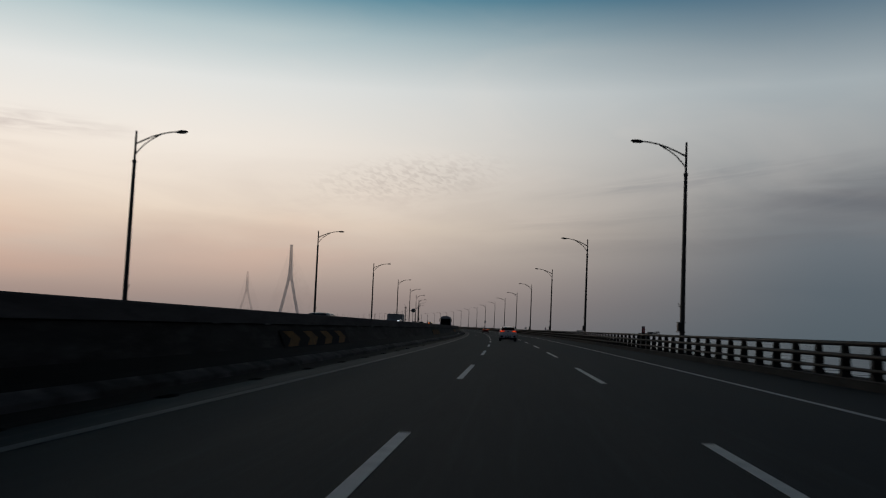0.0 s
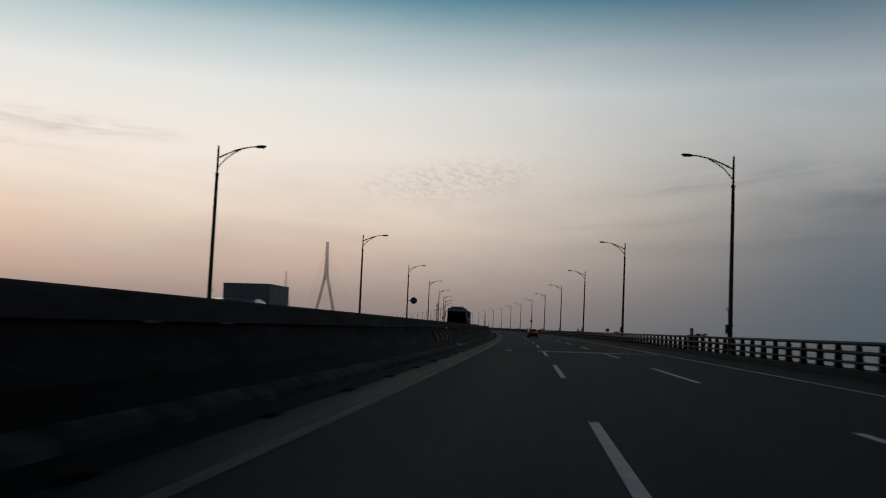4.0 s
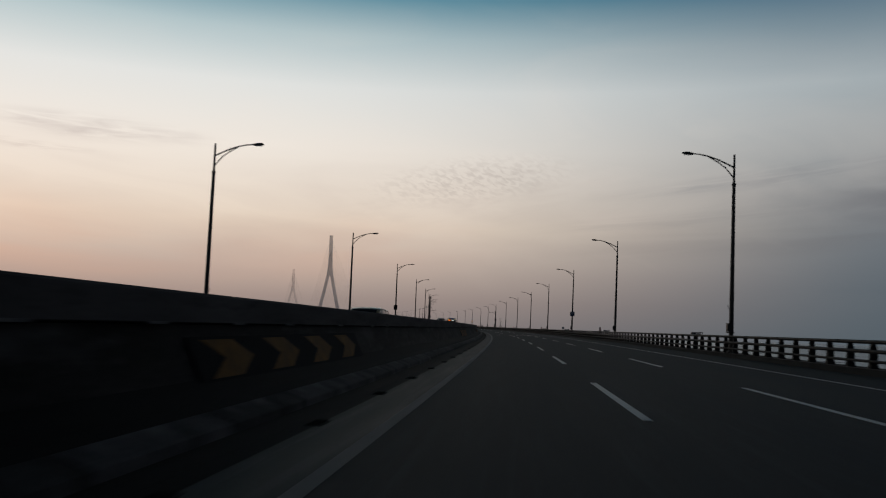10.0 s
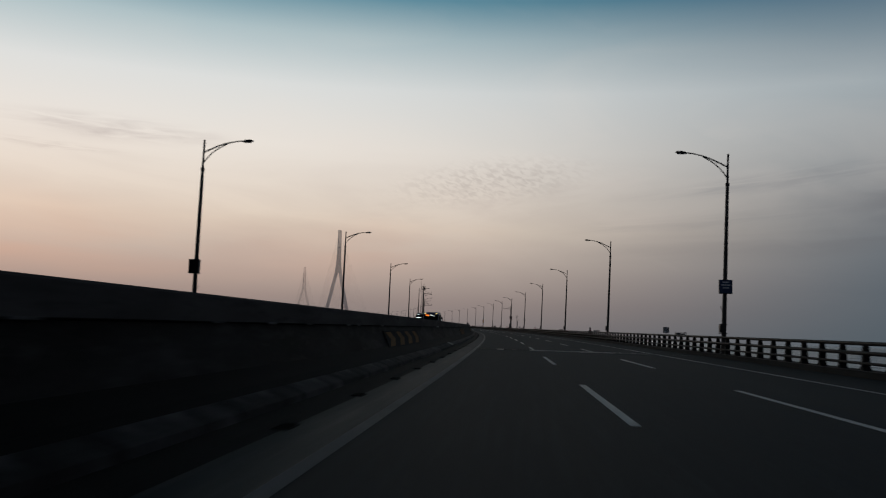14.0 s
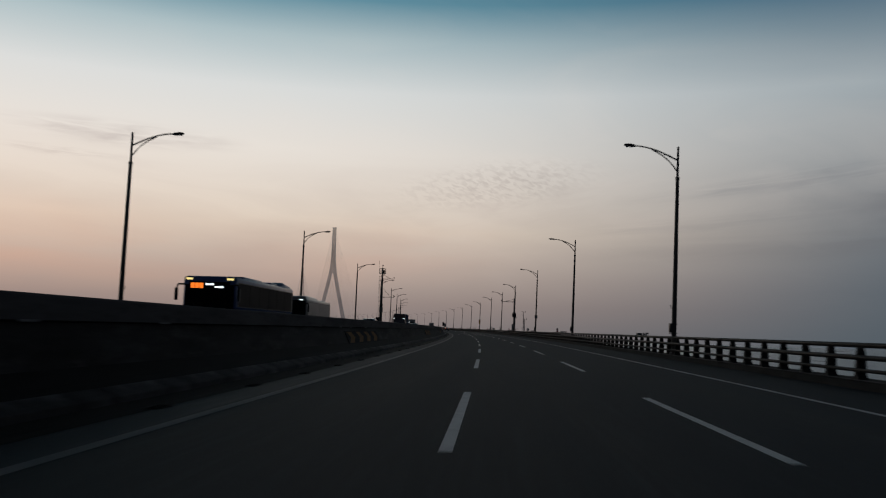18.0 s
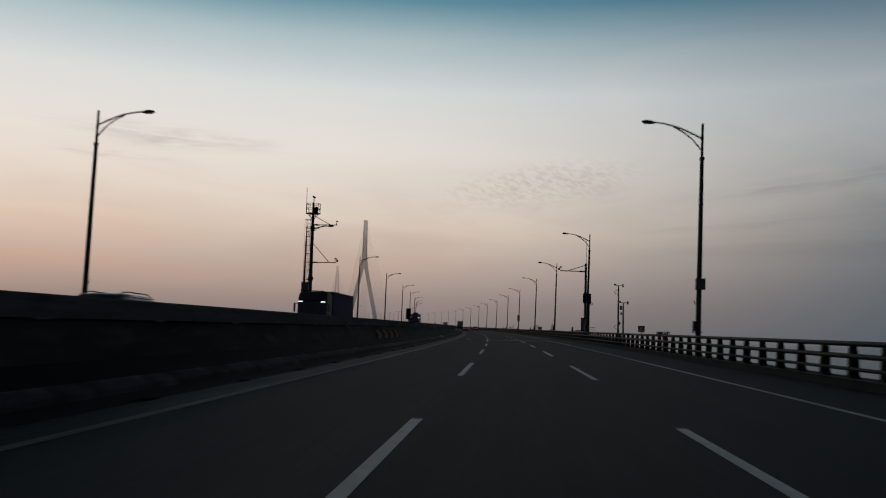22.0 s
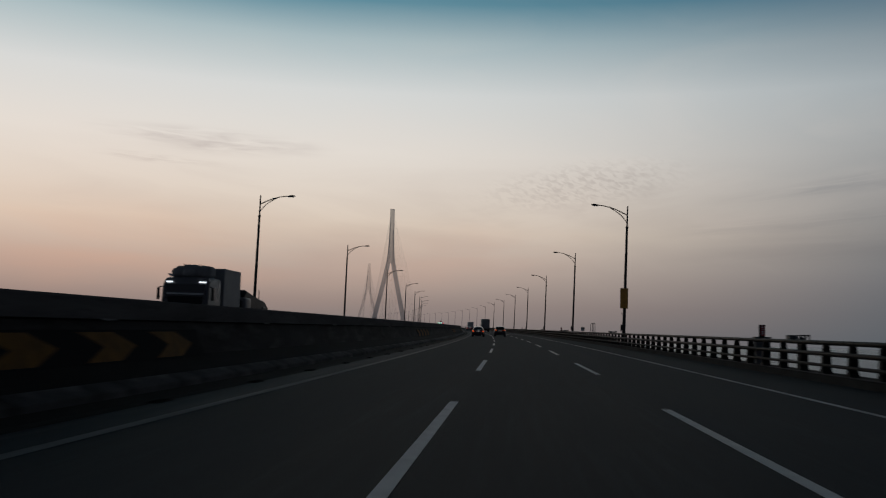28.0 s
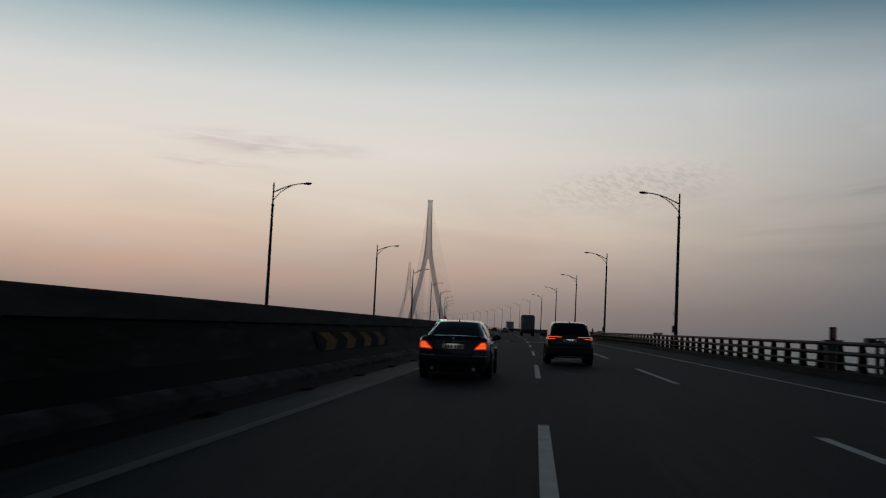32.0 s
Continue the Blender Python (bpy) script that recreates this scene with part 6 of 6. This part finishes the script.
put(truck("container_truck", "container truck with dark blue container behind the wall", 14.0, 4.05, CONTAINER_BLUE, CAB_BROWN, 3.95, ribs=True, sleeper=True), 638.2, -8.05, True)
CAB_GREY = paint("grey_cab_paint", (0.14, 0.14, 0.145), coat=0.1, rough=0.5, spec=0.2)
haul = truck("box_truck", "grey box truck with bundled load on its cab roof", 5.2, 4.03, BOX_GREY, CAB_GREY, 3.5)
part("windscreen_sill", box(1.9, 0.05, 0.09, 0, 2.64, 2.53, 0.02), PALE_BOX, haul, "pale strip under the windscreen")
part("front_panel", box(1.8, 0.03, 0.5, 0, 2.62, 1.95, 0.01), TRIM, haul)
load = part("roof_load", rounded_prism(1.75, 1.1, 0.62, 3.42, 0.22, 1.5), TARP, haul, "dark bundle tied on the cab roof", smooth=True)
part("lump", rounded_prism(0.8, 0.9, 0.5, 3.42, 0.2, 1.75), TARP, load, smooth=True)
for x, w, h, yy in ((0.72, 0.62, 0.50, 1.6), (-0.62, 0.75, 0.64, 1.35), (0.15, 0.9, 0.70, 1.3)):
    bm = rounded_prism(w, 0.95, h, 3.43, 0.2, yy)
    bmesh.ops.translate(bm, verts=bm.verts, vec=(x, 0, 0))
    part("lump", bm, TARP, load, smooth=True)
for x in (-0.45, 0.35):
    part("strap", box(0.05, 1.2, 0.02, x, 1.5, 4.09, 0.004), TRIM, load)
part("roof_flap", slab([(0.75, 3.44), (1.02, 3.50), (1.10, 3.62), (0.98, 3.60)], 2.0, 2.25), PALE_BOX, haul)
put(haul, 763.75, -8.95, True)
put(truck("small_box_truck", "small grey box truck behind the median wall", 6.0, 3.25, BOX_GREY, SILVER_PAINT, 2.45), 136.9, -9.04, True)
put(truck("tarpaulin_truck", "dark truck with rounded tarpaulin cover lightened for haze, seen from behind", 10.0, 4.0, TARP, GREY_PAINT, 2.9, tarp=True, lit=False), 994.0, 8.5)
put(truck("grey_box_truck", "distant box truck paled in its colour for haze, seen from behind", 9.0, 3.6, PALE_BOX, GREY_PAINT, 2.8, lit=False), 1131.0, 9.6)
GREEN_LIGHT = mat("green_beacon", (0.1, 0.6, 0.3), 0.4, spread=0.05, grain=60, patch=8, bump=0.0, emit=(0.10, 1.0, 0.45), power=1.5)
RED_LIGHT = mat("red_beacon", (0.6, 0.1, 0.1), 0.4, spread=0.05, grain=60, patch=8, bump=0.0, emit=(1.0, 0.12, 0.15), power=1.2)
patrol = truck("maintenance_truck", "small maintenance truck with green and white roof beacons", 5.6, 1.9, BOX_GREY, GREY_PAINT, 2.1, lit=False, group="trucks")
bar = part("beacon_bar", box(1.7, 0.22, 0.05, 0, 1.7, 2.10, 0.01), TRIM, patrol)
for k, m in enumerate((GREEN_LIGHT, WHITE_LIGHT, GREEN_LIGHT, WHITE_LIGHT, TRIM, RED_LIGHT)):
    part("beacon", box(0.22, 0.20, 0.15, 0.68 - 0.27 * k, 1.7, 2.15, 0.03), m, bar)
part("warning_triangle", slab([(-0.30, 2.36), (0.30, 2.36), (0.0, 2.95)], 1.45, 1.49), SIGN_RED, patrol)
part("sign_post", box(0.05, 0.05, 1.2, 0, 1.42, 1.2), TRIM, patrol)
put(patrol, 951.0, -4.8, True)
low = thing("loaded_flatbed", "low dark flatbed load showing above the wall", "truck")
part("bed", box(2.3, 6.4, 0.3, 0, 0.2, 0.95, 0.03), TRIM, low)
part("headboard", box(2.3, 0.08, 0.6, 0, 3.4, 1.2), TRIM, low)
part("machine", rounded_prism(1.7, 4.6, 0.75, 1.25, 0.25, 0.6), TARP, low, smooth=True)
boom = [[(x * 0.5, y, z) for x, z in ((-1, z0), (1, z0), (1, z1 - 0.1), (0.7, z1), (-0.7, z1), (-1, z1 - 0.1))] for y, z0, z1 in ((-2.1, 2.3, 2.85), (-1.6, 2.3, 3.15), (-0.6, 2.1, 3.0), (0.8, 1.9, 2.78), (2.4, 1.8, 2.62), (3.2, 1.7, 2.25))]
part("boom", loft(boom), TRIM, low, "dark sloping boom", smooth=True)
part("bucket", rounded_prism(1.1, 0.9, 0.55, 1.75, 0.18, 2.2), TRIM, low, smooth=True)
part("mast", tube([(0.3, 1.6, 2.1), (0.32, 1.62, 3.3)], 0.025, 6), TRIM, low)
cab = part("cab", rounded_prism(2.0, 1.3, 1.75, 0.9, 0.18, -2.9), CAB_GREY, low, smooth=True)
part("cab_window", box(1.6, 0.03, 0.55, 0, -3.56, 1.9, 0.01), GLASS, cab)
for sx in (-1, 1):
    for yy in (-2.6, 2.0):
        wheel(low, sx * 0.95, yy, 0.4, 0.24, sx)
low.matrix_world = lie_on_road(771.3, -8.8, 0.004, 0)

# ---- pale kerb blocks along the foot of the median wall ----
BLOCK = 3.24


def kerb_block(length):
    bm = bmesh.new()
    prof = [(1.265, 0.10), (1.265, 0.268), (1.29, 0.282), (1.57, 0.185), (1.60, 0.165), (1.62, 0.05)]
    rings = []
    for y, inset in ((-length / 2, 0.015), (-length / 2 + 0.02, 0.0), (length / 2 - 0.02, 0.0), (length / 2, 0.015)):
        rings.append([bm.verts.new((u - inset * 0.6, y, max(z - inset * 0.6, 0.0))) for u, z in prof])
    for a, b in zip(rings, rings[1:]):
        for q in range(len(prof) - 1):
            bm.faces.new((a[q], a[q + 1], b[q + 1], b[q]))
    bm.faces.new(rings[0])
    bm.faces.new(rings[-1])
    return mesh_of("kerb_block", bm, TOE)


block_me = kerb_block(BLOCK - 0.05)
rest_m = []
for i in range(-43, 460):
    m = lie_on_road(0.85 + BLOCK * i, 0.0)
    if -3 <= i < 292:
        ob = new("kerb_block", block_me)
        ob.parent = wall
        ob.matrix_world = m
    else:
        rest_m.append(m)
src_v, src_f = [v.co.copy() for v in block_me.vertices], [tuple(f.vertices) for f in block_me.polygons]
bv, bf = [], []
for m in rest_m:
    k = len(bv)
    bv += [m @ v for v in src_v]
    bf += [tuple(q + k for q in f) for f in src_f]
me = bpy.data.meshes.new("kerb_blocks_beyond")
me.from_pydata(bv, [], bf)
me.materials.append(TOE)
far_blocks = tagged(new("kerb_blocks_beyond", me), "row of pale concrete kerb blocks", kind="stuff")
far_blocks.parent = wall

# ---- pale mortar spots under the wall's coping ----
spot_me = mesh_of("mortar_spot", box(0.016, 0.55, 0.035, 0, 0, 0, 0.005), MORTAR)
rng = random.Random(5)
at = 4.0
while at < 930.0:
    ob = new("mortar_spot", spot_me)
    ob.parent = wall
    ob.matrix_world = lie_on_road(at, 0.578, 1.222)
    at += rng.choice((1.6, 2.9, 4.6, 5.1, 9.8, 16.0))
